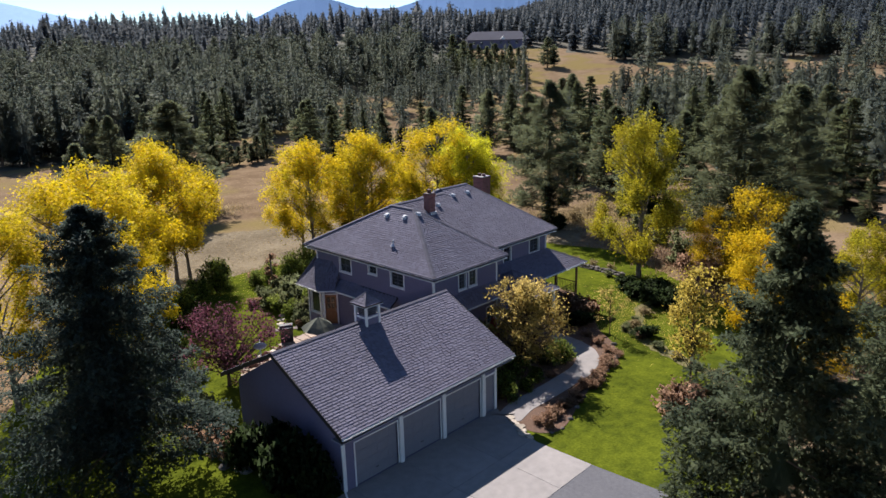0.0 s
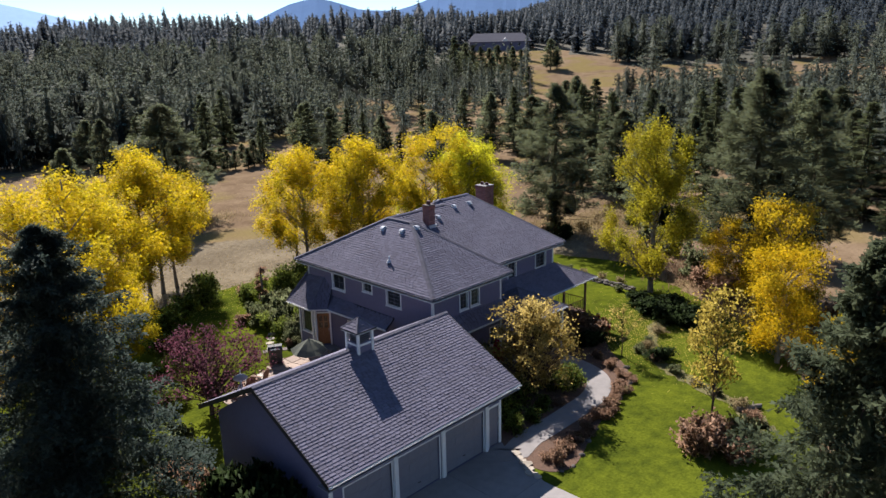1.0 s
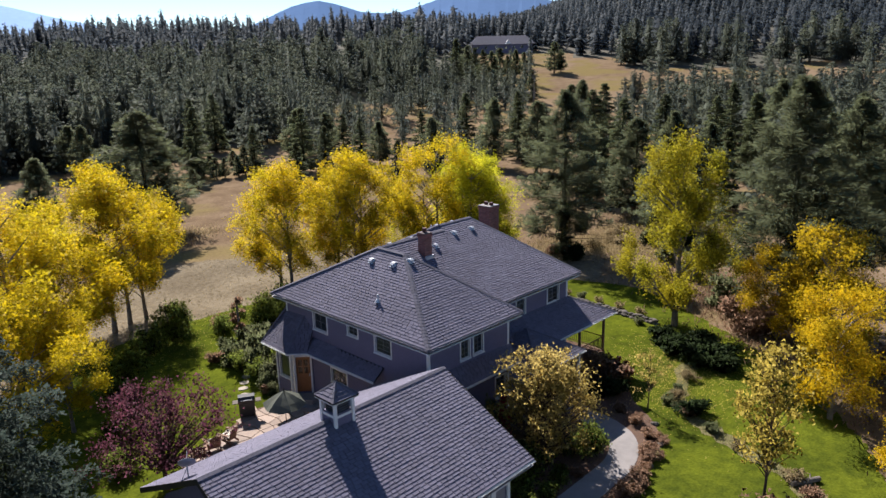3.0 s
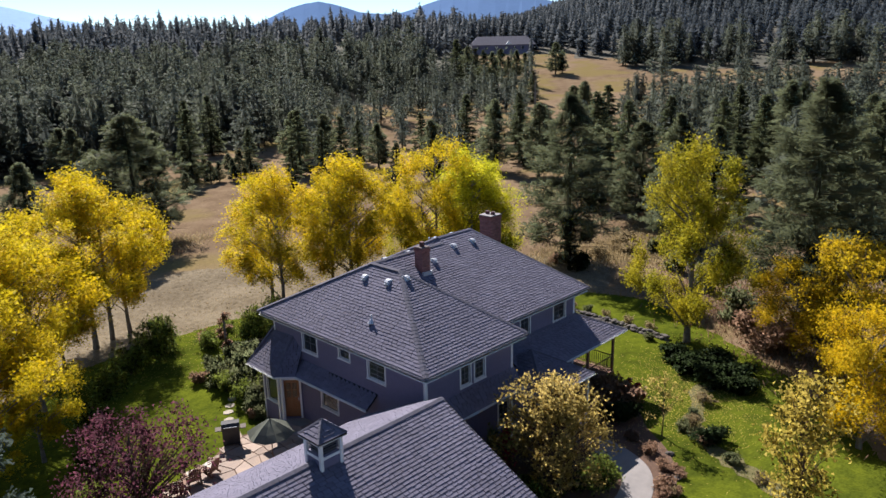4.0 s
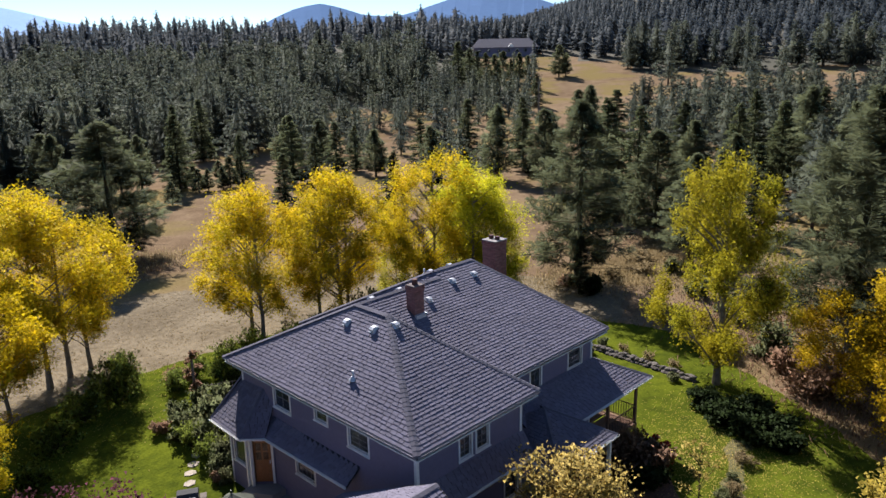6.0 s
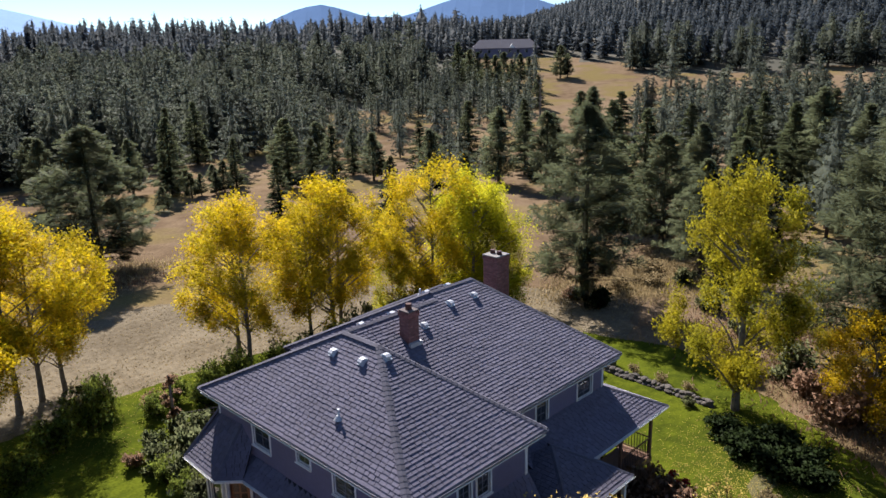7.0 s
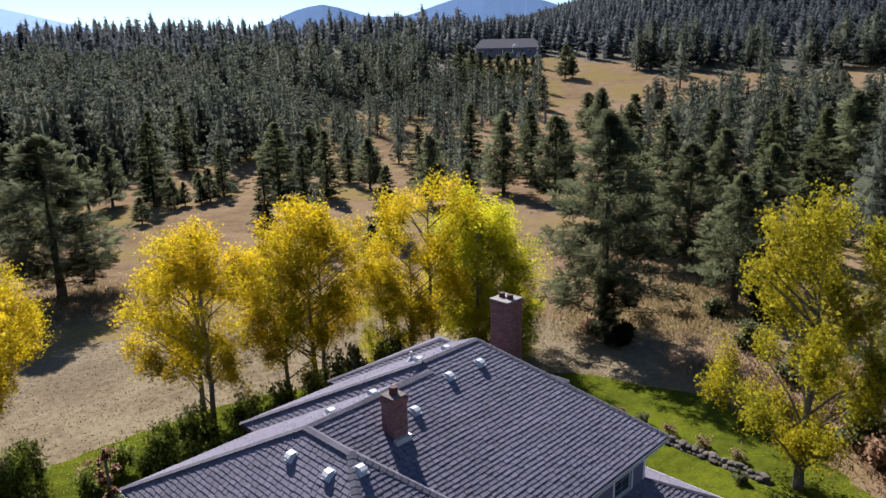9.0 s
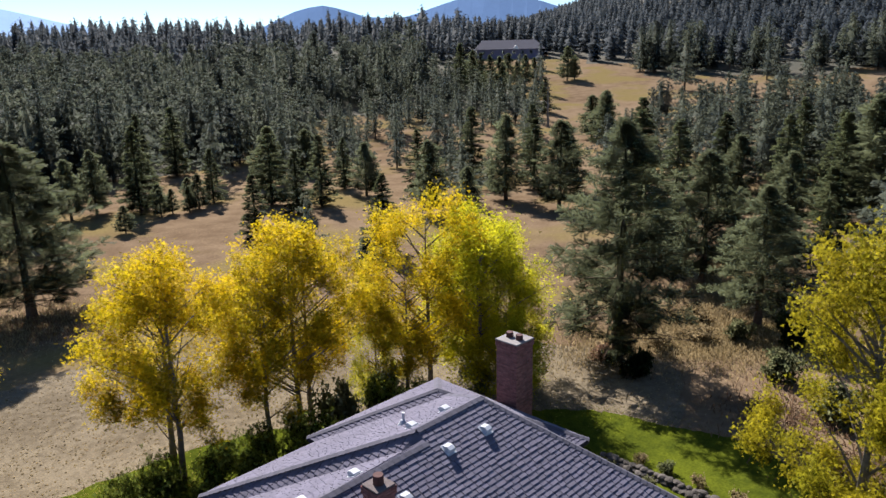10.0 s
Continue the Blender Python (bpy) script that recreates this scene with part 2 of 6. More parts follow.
def boxes(*dims, m=None, bevel=0.0):
    bm = bmesh.new()
    for d in dims:
        box(bm, *d, m=m)
    if bevel:
        bmesh.ops.bevel(bm, geom=bm.edges[:], offset=bevel, segments=1, affect="EDGES")
    return bm


def prism(points, z0, z1):
    """An upright prism over a plan outline."""
    bm = bmesh.new()
    f = bm.faces.new([bm.verts.new((x, y, z1)) for x, y in points])
    r = bmesh.ops.extrude_face_region(bm, geom=[f])
    bmesh.ops.translate(bm, vec=(0, 0, z0 - z1), verts=[v for v in r["geom"] if isinstance(v, bmesh.types.BMVert)])
    bmesh.ops.triangulate(bm, faces=[f for f in bm.faces if len(f.verts) > 4])
    return bm


def slab(points, down):
    """A sloping polygon with a thickness straight down."""
    bm = bmesh.new()
    f = bm.faces.new([bm.verts.new(p) for p in points])
    r = bmesh.ops.extrude_face_region(bm, geom=[f])
    bmesh.ops.translate(bm, vec=(0, 0, -down), verts=[v for v in r["geom"] if isinstance(v, bmesh.types.BMVert)])
    return bm


def tube(bm, a, b, r0, r1=None, seg=8):
    a, b = Vector(a), Vector(b)
    r1 = r0 if r1 is None else r1
    m = (b - a).to_track_quat("Z", "Y").to_matrix().to_4x4()
    m.translation = (a + b) / 2
    bmesh.ops.create_cone(bm, cap_ends=True, segments=seg, radius1=r0, radius2=r1, depth=(b - a).length, matrix=m)
    return bm


def smooth_loop(pts, n=6):
    """A closed Catmull-Rom outline through plan points."""
    out, k = [], len(pts)
    for i in range(k):
        p0, p1, p2, p3 = (Vector(pts[(i + j - 1) % k]) for j in range(4))
        for s in range(n):
            t = s / n
            q = 0.5 * (2 * p1 + (p2 - p0) * t + (2 * p0 - 5 * p1 + 4 * p2 - p3) * t * t + (3 * p1 - p0 - 3 * p2 + p3) * t ** 3)
            out.append((q.x, q.y))
    return out


# ---- terrain ----
def wood_density(deg, r):
    """How closely conifers stand, by bearing from the drive and distance."""
    if deg < -9:
        edge = 182 + 5 * math.sin(deg * 0.9) - max(0.0, -14 - deg) * 5.5
        return 0.0 if r < 142 else 0.3 if r < edge - 14 else 0.7 if r < edge else 1.0
    if deg < 6.5:
        if r < 118:
            return 0.06
        if r < 225:
            return 0.5
        return 0.03 if deg > 2.2 and 275 < r < 345 or deg > 4.8 and 240 < r < 345 else 1.0
    if deg < 10:
        return 0.02 if r < 335 else 1.0
    if deg < 13:
        return 0.3 if r < 200 else 0.0 if r < 320 else 1.0
    return 0.5 if r < 212 else 0.05 if r < 290 else 1.0


AHEAD, RIGHT = Vector((0.717, 0.697)), Vector((0.697, -0.717))


def height(x, y):
    """Level round the house; beyond it the land climbs, most of all on the eastern side."""
    d, s = x * AHEAD.x + y * AHEAD.y, x * RIGHT.x + y * RIGHT.y
    r = math.hypot(d, s)
    if r < 150 or d < 0:
        return 0.0
    a = math.degrees(math.atan2(s, d))
    k = min(1.0, (r - 150) / 300)
    h = 24.0 * k * k * (3 - 2 * k) * (0.8 + 0.2 * min(1.0, max(0.0, (a + 12) / 14)))
    if r > 230:
        q = min(1.0, (r - 230) / 190) * min(1.0, max(0.0, (a + 31) / 5)) * min(1.0, max(0.0, (3 - a) / 7))
        h += 5.2 * q * q * (3 - 2 * q)
    if r > 440:
        east = min(1.0, max(0.0, (a + 2) / 22))
        far = min(1.0, (r - 440) / 900)
        h += (145 * east - 20 * (1 - east)) * far
    return h

# ---- ground, lawn, paving ----
def build_ground():
    rings = [0, 8, 16, 26, 38, 52, 68, 86, 106, 118, 130, 140, 150, 160, 172, 185, 200, 215, 230, 245, 260, 275, 290, 305, 320, 340, 365, 390, 420, 450, 480, 520, 560, 600, 700, 830, 1000, 1300, 1700, 2300, 3200, 4500]
    seg = 240
    v, f = [], []
    for r in rings:
        for i in range(seg):
            a = 2 * math.pi * i / seg
            x, y = 30 + r * math.cos(a), 30 + r * math.sin(a)
            v.append((x, y, height(x, y)))
    for j in range(len(rings) - 1):
        for i in range(seg):
            k = (i + 1) % seg
            f.append((j * seg + i, (j + 1) * seg + i, (j + 1) * seg + k, j * seg + k))
    me = mesh_np("ground", v, f, [FIELD, FLOOR])
    woody = []
    for q in f:
        x, y = sum(v[i][0] for i in q) / 4, sum(v[i][1] for i in q) / 4
        d, s = x * AHEAD.x + y * AHEAD.y, x * RIGHT.x + y * RIGHT.y
        r = math.hypot(d, s)
        woody.append(1 if r > 135 and wood_density(math.degrees(math.atan2(s, d)), r) > 0.9 else 0)
    me.polygons.foreach_set("material_index", woody)
    ob = new("ground", me)
    return tagged(ob, "dry tan autumn grassland rolling up to wooded hills", "ground", kind="structure")


build_ground()
LAWN_EDGE = smooth_loop([(26.3, 9.4), (31, 9.6), (36, 10.6), (40.5, 12.4), (43.5, 14.5), (46.5, 17.2), (50.5, 22.5), (54.2, 29.2), (55.8, 33.5),
                         (54.7, 37.6), (53.5, 41), (49.8, 44.8), (44.5, 49.4), (38, 52.7), (30, 53.3), (24, 53), (16, 50), (9, 42), (6, 33), (8, 25), (11, 18), (16, 12), (21, 9)], 16)
edge_rng = random.Random(31)
LAWN_EDGE = [(x + edge_rng.uniform(-0.16, 0.16), y + edge_rng.uniform(-0.16, 0.16)) for x, y in LAWN_EDGE]
tagged(part("lawn", prism(LAWN_EDGE, -0.1, 0.012), LAWN), "mown green lawn with scattered fallen yellow leaves", "lawn", kind="structure")
MOWN = smooth_loop([(12, 57), (22, 63.5), (29, 66.5), (36, 67.5), (42, 64.5), (48, 61), (55, 55), (60, 47.5), (62, 40.5), (52, 36), (47, 43), (40, 49), (30, 51), (20, 49), (12, 46)], 16)
MOWN = [(x + edge_rng.uniform(-0.3, 0.3), y + edge_rng.uniform(-0.3, 0.3)) for x, y in MOWN]
tagged(part("mown_strip", prism(MOWN, -0.1, 0.006), HAY), "pale mown hay stubble beyond the lawn", "ground", kind="structure")
tagged(part("driveway", prism([(12.0, 15.16), (24.8, 15.16), (24.9, 13.4), (25.05, 11.7), (24.2, 10.6), (18, 10.5), (6, 8), (-10, 2), (-14, 9), (0, 14)], -0.1, 0.022), ASPHALT), "old grey asphalt driveway beside the lawn", "road", kind="structure")
apron = tagged(part("garage_apron", prism([(13.5, 15.16), (24.8, 15.16), (24.75, 18.2), (25.5, 20.7), (26.1, 21.8), (13.5, 21.8)], -0.1, 0.026), ASPHALT), "pale concrete apron before the garage", "pavement", kind="structure")
G2 = 0.008
for a, b in ((13.5, 16.4), (16.4, 19.4), (19.4, 22.35)):
    for c, d in ((15.16, 18.5), (18.5, 21.8)):
        part("slab", prism([(a + G2, c + G2), (b - G2, c + G2), (b - G2, d - G2), (a + G2, d - G2)], 0.0, 0.034), CONCRETE, apron)
part("slab", prism([(22.35 + G2, 15.17), (24.79, 15.17), (24.74, 18.2), (24.83, 18.49), (22.35 + G2, 18.49)], 0.0, 0.034), CONCRETE, apron)
part("slab", prism([(22.35 + G2, 18.51), (24.84, 18.51), (25.5, 20.7), (26.08, 21.79), (22.35 + G2, 21.79)], 0.0, 0.034), CONCRETE, apron)
BED = smooth_loop([(25.6, 20.6), (25.4, 18.8), (26.6, 18.0), (29.5, 18.9), (32.5, 19.7), (35.2, 20.2), (37.3, 21.6), (38.8, 23.6), (40.5, 25.5), (40, 28.8), (34, 29), (28, 28.2), (26.3, 27), (26.3, 23)], 5)
tagged(part("garden_bed", prism(BED, -0.1, 0.03), MULCH), "brown bark mulch bed along the curved path", "garden bed", kind="structure")


def ribbon(line, width, z0, z1, ragged=0.0):
    a, b = [], []
    for i, p in enumerate(line):
        d = (Vector(line[min(i + 1, len(line) - 1)]) - Vector(line[max(i - 1, 0)])).normalized()
        nrm = Vector((-d.y, d.x)) * (width / 2 + edge_rng.uniform(-ragged, ragged))
        a.append(tuple(Vector(p) + nrm))
        b.append(tuple(Vector(p) - nrm))
    return prism(a + b[::-1], z0, z1)


STRIP = smooth_loop([(44.5, 23.0), (42.2, 22.6), (40.4, 21.9), (39.1, 20.4), (38.4, 18.8), (37.8, 17.2), (37.3, 15.8), (36.6, 14.3), (35.6, 13.2)], 4)[:33]
tagged(part("dry_bed", ribbon(STRIP, 0.9, -0.1, 0.019, 0.22), LITTER), "strip of dry leaf litter and dead grass between two lawns", "garden bed", kind="structure")
PATH_LINE = smooth_loop([(25.75, 21.1), (27.2, 20.95), (29.0, 20.9), (31.0, 20.92), (33.0, 21.05), (34.6, 21.75), (35.5, 22.9), (35.85, 24.8), (35.6, 27.2)], 4)[:33]
tagged(part("garden_path", ribbon(PATH_LINE, 1.35, -0.1, 0.045), CONCRETE), "pale concrete path curving to the front porch", "path", kind="structure")

# ---- buildings ----
EXPOSURE, TAB = 0.152, 0.29


def course_tabs(poly, offset=0.0):
    """Shingle tabs over one sloping roof face: for each, its four corners and whether it is whole. poly: corners, the first two along the eave."""
    p = [Vector(q) for q in poly]
    nrm = Vector((0, 0, 0))
    for i in range(1, len(p) - 1):
        nrm += (p[i] - p[0]).cross(p[i + 1] - p[0])
    nrm.normalize()
    if nrm.z < 0:
        nrm = -nrm
    u = Vector((0, 0, 1)).cross(nrm).normalized()
    v = nrm.cross(u)
    flat = [((q - p[0]).dot(u), (q - p[0]).dot(v)) for q in p]
    low, top = min(b for _, b in flat), max(b for _, b in flat)

    def span(h):
        xs = []
        for i in range(len(flat)):
            (a0, b0), (a1, b1) = flat[i], flat[(i + 1) % len(flat)]
            if abs(b1 - b0) < 1e-9:
                if abs(b0 - h) < 1e-6:
                    xs += [a0, a1]
            elif min(b0, b1) - 1e-9 <= h <= max(b0, b1) + 1e-9:
                xs.append(a0 + (a1 - a0) * (h - b0) / (b1 - b0))
        return (min(xs), max(xs)) if xs else None

    rng = random.Random(int(1000 * (p[0].x + p[0].y)) + len(poly))
    out, h = [], low
    while h < top - 0.03:
        h2 = min(h + EXPOSURE, top - 1e-4)
        s0, s1 = span(h + 0.006), span(h2)
        if s0 and s1:
            a = min(s0[0], s1[0]) - rng.random() * TAB
            gap = 0.022 if h > low + 0.01 else 0.003
            while a < max(s0[1], s1[1]):
                b = a + TAB * rng.choice((0.75, 1.0, 1.0, 1.25)) - gap
                la, lb = max(a, s0[0]), min(b, s0[1])
                ua, ub = max(a, s1[0]), min(b, s1[1])
                if lb - la > 0.03 or ub - ua > 0.03:
                    lb, ub = max(lb, la + 0.004), max(ub, ua + 0.004)
                    drop = rng.choice((0, 0, 0.012, 0.02)) if h > low + 0.01 and la > s0[0] and lb < s0[1] else 0
                    lift = 0.021 + rng.random() * 0.01
                    q = [p[0] + u * x + v * y for x, y in ((la, h - drop), (lb, h - drop), (ub, h2), (ua, h2))]
                    out.append((q, nrm, lift))
                a = b + gap
        h += EXPOSURE
    return out


def tab_geometry(tabs):
    v, f = [], []
    for q, nrm, lift in tabs:
        k = len(v)
        v += [q[0], q[1], q[2], q[3], q[0] + nrm * lift, q[1] + nrm * lift, q[2] + nrm * 0.004, q[3] + nrm * 0.004]
        f += [(k + 4, k + 5, k + 6, k + 7), (k, k + 1, k + 5, k + 4), (k + 1, k + 2, k + 6, k + 5), (k + 3, k, k + 4, k + 7)]
    return [tuple(x) for x in v], f


def level(poly):
    """The same corners, brought into the plane of the eave and the first upper corner."""
    a, b, c = (Vector(q) for q in poly[:3])
    n = (b - a).cross(c - a)
    out = []
    for q in poly:
        z = a.z - (n.x * (q[0] - a.x) + n.y * (q[1] - a.y)) / n.z
        out.append(Vector((q[0], q[1], z if abs(z - q[2]) > 0.03 else q[2])))
    return out


def shingled(parent, faces, near, thick=0.16, name="roof"):
    """A roof part: decks, tabs near a stretch of the plan as pieces, the rest joined."""
    faces = [level(poly) for poly in faces]
    roof = part(name, slab(faces[0], thick), DECK, parent, "slate-grey asphalt shingle roof")
    for poly in faces[1:]:
        part("roof_plane", slab(poly, thick), DECK, roof)
    tabs = [t for poly in faces for t in course_tabs(poly)]
    if near:
        (x0, x1), (y0, y1) = near
        mid = lambda t: (t[0][0] + t[0][2]) / 2
        close = [t for t in tabs if x0 < mid(t).x < x1 and y0 < mid(t).y < y1][:290]
    else:
        close = []
    ids = {id(t) for t in close}
    rest = [t for t in tabs if id(t) not in ids]
    v, f = tab_geometry(rest)
    tagged(part("shingles", mesh_np("shingles", v, f, SHINGLE), None, roof), kind="stuff")
    LATER.append((roof, close))
    return roof


LATER = []


def caps(parent, lines, step=0.2, w=0.13):
    """Overlapping cap shingles folded over ridges and hips."""
    v, f = [], []
    for a, b in lines:
        a, b = Vector(a), Vector(b)
        d = (b - a).normalized()
        side = d.cross(Vector((0, 0, 1))).normalized()
        up = side.cross(d)
        n = max(1, int((b - a).length / step))
        for i in range(n):
            p0, p1 = a + (b - a) * (i / n), a + (b - a) * ((i + 1.12) / n)
            k = len(v)
            drop = 0.05 if abs(d.z) < 0.1 else 0.035
            for p, lift in ((p0, 0.034), (p1, 0.024)):
                v += [p + side * w + up * (lift - drop), p + up * (lift + 0.012), p - side * w + up * (lift - drop)]
            v += [p0 + side * w - up * drop, p0 - side * w - up * drop]
            f += [(k, k + 1, k + 4, k + 3), (k + 1, k + 2, k + 5, k + 4), (k, k + 6, k + 7, k + 2)]
    return tagged(part("ridge_capping", mesh_np("ridge_capping", [tuple(x) for x in v], f, CAP), None, parent), kind="stuff")


def wall_run(parent, a, b, z0, z1, holes=(), thick=0.16, mat=None, name="wall"):
    """A wall from a to b in plan, seen from its right-hand side, with openings (u0, u1, z0, z1) cut through it."""
    a, b = Vector(a), Vector(b)
    length = (b - a).length
    ang = math.atan2(b.y - a.y, b.x - a.x)
    m = Matrix.Translation((a.x, a.y, 0)) @ Matrix.Rotation(ang, 4, "Z")
    us = sorted({0, length, *(h[0] for h in holes), *(h[1] for h in holes)})
    bm = bmesh.new()
    for u0, u1 in zip(us, us[1:]):
        mid = (u0 + u1) / 2
        gaps = sorted((h[2], h[3]) for h in holes if h[0] <= mid <= h[1])
        z = z0
        for g0, g1 in gaps + [(z1, z1)]:
            if g0 > z + 1e-4:
                box(bm, u0, u1, 0, thick, z, g0, m=m)
            z = g1
    bmesh.ops.remove_doubles(bm, verts=bm.verts[:], dist=1e-4)
    return part(name, bm, mat or SIDING, parent), m


def window(parent, m, u0, u1, z0, z1, cols=1, rows=1, sash=False, trim=0.07, name="window"):
    """A framed window in a wall's opening: casing, sill, sash, glazing bars, panes."""
    bm = bmesh.new()
    t = trim
    for d in ((u0 - t, u0, -0.03, 0.03, z0 - t, z1 + t), (u1, u1 + t, -0.03, 0.03, z0 - t, z1 + t), (u0, u1, -0.03, 0.03, z1, z1 + t), (u0, u1, -0.03, 0.03, z0 - t, z0)):
        box(bm, *d, m=m)
    w = part(name, bm, TRIM, parent, "white-trimmed window")
    part("sill", boxes((u0 - t - 0.03, u1 + t + 0.03, -0.07, -0.032, z0 - t - 0.01, z0 - t + 0.03), m=m), TRIM, w)
    bm = bmesh.new()
    s = 0.04
    for d in ((u0, u0 + s, 0.03, 0.08, z0, z1), (u1 - s, u1, 0.03, 0.08, z0, z1), (u0 + s, u1 - s, 0.03, 0.08, z1 - s, z1), (u0 + s, u1 - s, 0.03, 0.08, z0, z0 + s)):
        box(bm, *d, m=m)
    if sash:
        box(bm, u0 + s, u1 - s, 0.03, 0.08, (z0 + z1) / 2 - 0.02, (z0 + z1) / 2 + 0.02, m=m)
    part("frame", bm, TRIM, w)
    for i in range(1, cols):
        x = u0 + (u1 - u0) * i / cols
        bm = bmesh.new()
        box(bm, x - 0.008, x + 0.008, 0.035, 0.06, z0 + s, z1 - s, m=m)
        part("glazing_bar", bm, GREYTRIM, w)
    for i in range(1, rows):
        z = z0 + (z1 - z0) * i / rows
        if not (sash and i * 2 == rows):
            bm = bmesh.new()
            box(bm, u0 + s, u1 - s, 0.036, 0.061, z - 0.008, z + 0.008, m=m)
            part("glazing_bar", bm, GREYTRIM, w)
    # blind added behind the glass to lift the black pane to grey
    part("blind", boxes((u0 + s, u1 - s, 0.1, 0.106, z0 + s, z1 - s), m=m), BLIND, w, "grey blind added behind the pane")
    g = part("pane", boxes((u0 + s, u1 - s, 0.05, 0.056, z0 + s, z1 - s), m=m), GLASS, w)
    g.visible_shadow = False
    return w


def gutter(parent, a, b, name="gutter", mat=None):
    a, b = Vector(a), Vector(b)
    d = (b - a).normalized()
    out = Vector((d.y, -d.x, 0)).normalized()
    v, f = [], []
    prof = [(0.0, 0.0), (0.0, -0.08), (0.07, -0.08), (0.09, -0.015), (0.08, -0.015), (0.062, -0.07), (0.01, -0.07), (0.01, 0.0)]
    for p in (a, b):
        v += [tuple(p + out * x + Vector((0, 0, z))) for x, z in prof]
    n = len(prof)
    f = [(i, (i + 1) % n, n + (i + 1) % n, n + i) for i in range(n)]
    return part(name, mesh_np(name, v, f, mat or TRIM), None, parent)


def roof_vent(x, y, z, ang, pitch):
    """A square sheet-metal roof vent with a rounded hood, seated on a slope."""
    t = thing("roof_vent", "galvanised sheet-metal roof vent on the shingles", "roof vent", "vents on the house roof")
    t.matrix_world = pose(x, y, z + 0.02, 0, 0, ang) @ pose(0, 0, 0, pitch, 0, 0) @ Matrix.Diagonal((0.82, 0.82, 0.75, 1))
    part("flange", boxes((-0.2, 0.2, -0.24, 0.2, 0.015, 0.028)), VENTM, t)
    bm = bmesh.new()
    prof = [(-0.17, 0.03), (-0.2, 0.12), (-0.15, 0.2), (0.0, 0.2), (0.15, 0.08), (0.16, 0.03)]
    side = []
    for sx in (-0.13, 0.13):
        side.append([bm.verts.new((sx, py, pz)) for py, pz in prof])
    for s in side:
        bm.faces.new(s)
    for i in range(len(prof)):
        j = (i + 1) % len(prof)
        bm.faces.new((side[0][i], side[0][j], side[1][j], side[1][i]))
    part("hood", bm, VENTM, t)
    return t


# --- garage ---
GX0, GX1, GY0, GY1 = 16.05, 26.07, 21.8, 29.9
GE0, GE1, GEL, GER = 21.09, 30.61, 15.5, 26.7
GZE, GZR, GYR = 3.07, 5.48, 25.85
garage = thing("garage", "grey sided three-bay garage with a gabled shingle roof", "garage")
front = [(GEL, GE0, GZE), (GER, GE0, GZE), (GER, GYR, GZR), (GEL, GYR, GZR)]
back = [(GER, GE1, GZE), (GEL, GE1, GZE), (GEL, GYR, GZR), (GER, GYR, GZR)]
groof = shingled(garage, [front, back], ((19.0, 24.5), (23.6, 25.85)))
caps(groof, [((GEL, GYR, GZR), (GER, GYR, GZR))])
DOORS = [(16.68, 19.13), (19.5, 21.9), (22.3, 24.8)]
holes = [(a - GX0, b - GX0, 0.02, 2.13) for a, b in DOORS] + [(25.22 - GX0, 25.92 - GX0, 0.02, 2.05)]
_, gm = wall_run(garage, (GX0, GY0), (GX1, GY0), 0, 2.78, holes)
for i, (a, b) in enumerate(DOORS):
    bm = bmesh.new()
    for k in range(4):
        z0 = 0.03 + k * 0.525
        box(bm, a, b, GY0 + 0.07, GY0 + 0.11, z0, z0 + 0.515)
        n = 4
        for j in range(n):
            w = (b - a) / n
            box(bm, a + j * w + 0.08, a + (j + 1) * w - 0.08, GY0 + 0.055, GY0 + 0.07, z0 + 0.1, z0 + 0.42)
    door = part("garage_door", bm, GDOOR, garage, "closed grey panelled overhead garage door")
    part("handle", boxes(((a + b) / 2 - 0.08, (a + b) / 2 + 0.08, GY0 + 0.035, GY0 + 0.054, 0.4, 0.43)), IRON, door)
    bm = boxes((a - 0.06, a, GY0 - 0.03, GY0 + 0.05, 0, 2.19), (b, b + 0.06, GY0 - 0.03, GY0 + 0.05, 0, 2.19), (a, b, GY0 - 0.03, GY0 + 0.05, 2.13, 2.19))
    part("door_frame", bm, TRIM, garage)
for x in (19.3, 22.1, 24.98):
    part("pillar", boxes((x - 0.1, x + 0.1, GY0 - 0.13, GY0 - 0.035, 0, 2.75), bevel=0.01), TRIM, garage, "white wooden pilaster")
md = part("side_door", boxes((25.24, 25.9, GY0 + 0.06, GY0 + 0.1, 0.03, 2.04)), GDOOR, garage, "narrow grey door")
part("handle", boxes((25.3, 25.34, GY0 + 0.02, GY0 + 0.058, 0.95, 1.05)), ZINC, md)
part("door_frame", boxes((25.13, 25.22, GY0 - 0.03, GY0 + 0.05, 0, 2.14), (25.92, 26.0, GY0 - 0.03, GY0 + 0.05, 0, 2.14), (25.22, 25.92, GY0 - 0.03, GY0 + 0.05, 2.05, 2.14)), TRIM, garage)


def gable(parent, x, y0, y1, z, yr, zr, thick):
    bm = bmesh.new()
    f = bm.faces.new([bm.verts.new((x, y, zz)) for y, zz in ((y0, 0), (y1, 0), (y1, z), (yr, zr), (y0, z))])
    r = bmesh.ops.extrude_face_region(bm, geom=[f])
    bmesh.ops.translate(bm, vec=(thick, 0, 0), verts=[q for q in r["geom"] if isinstance(q, bmesh.types.BMVert)])
    return part("wall", bm, SIDING, parent)


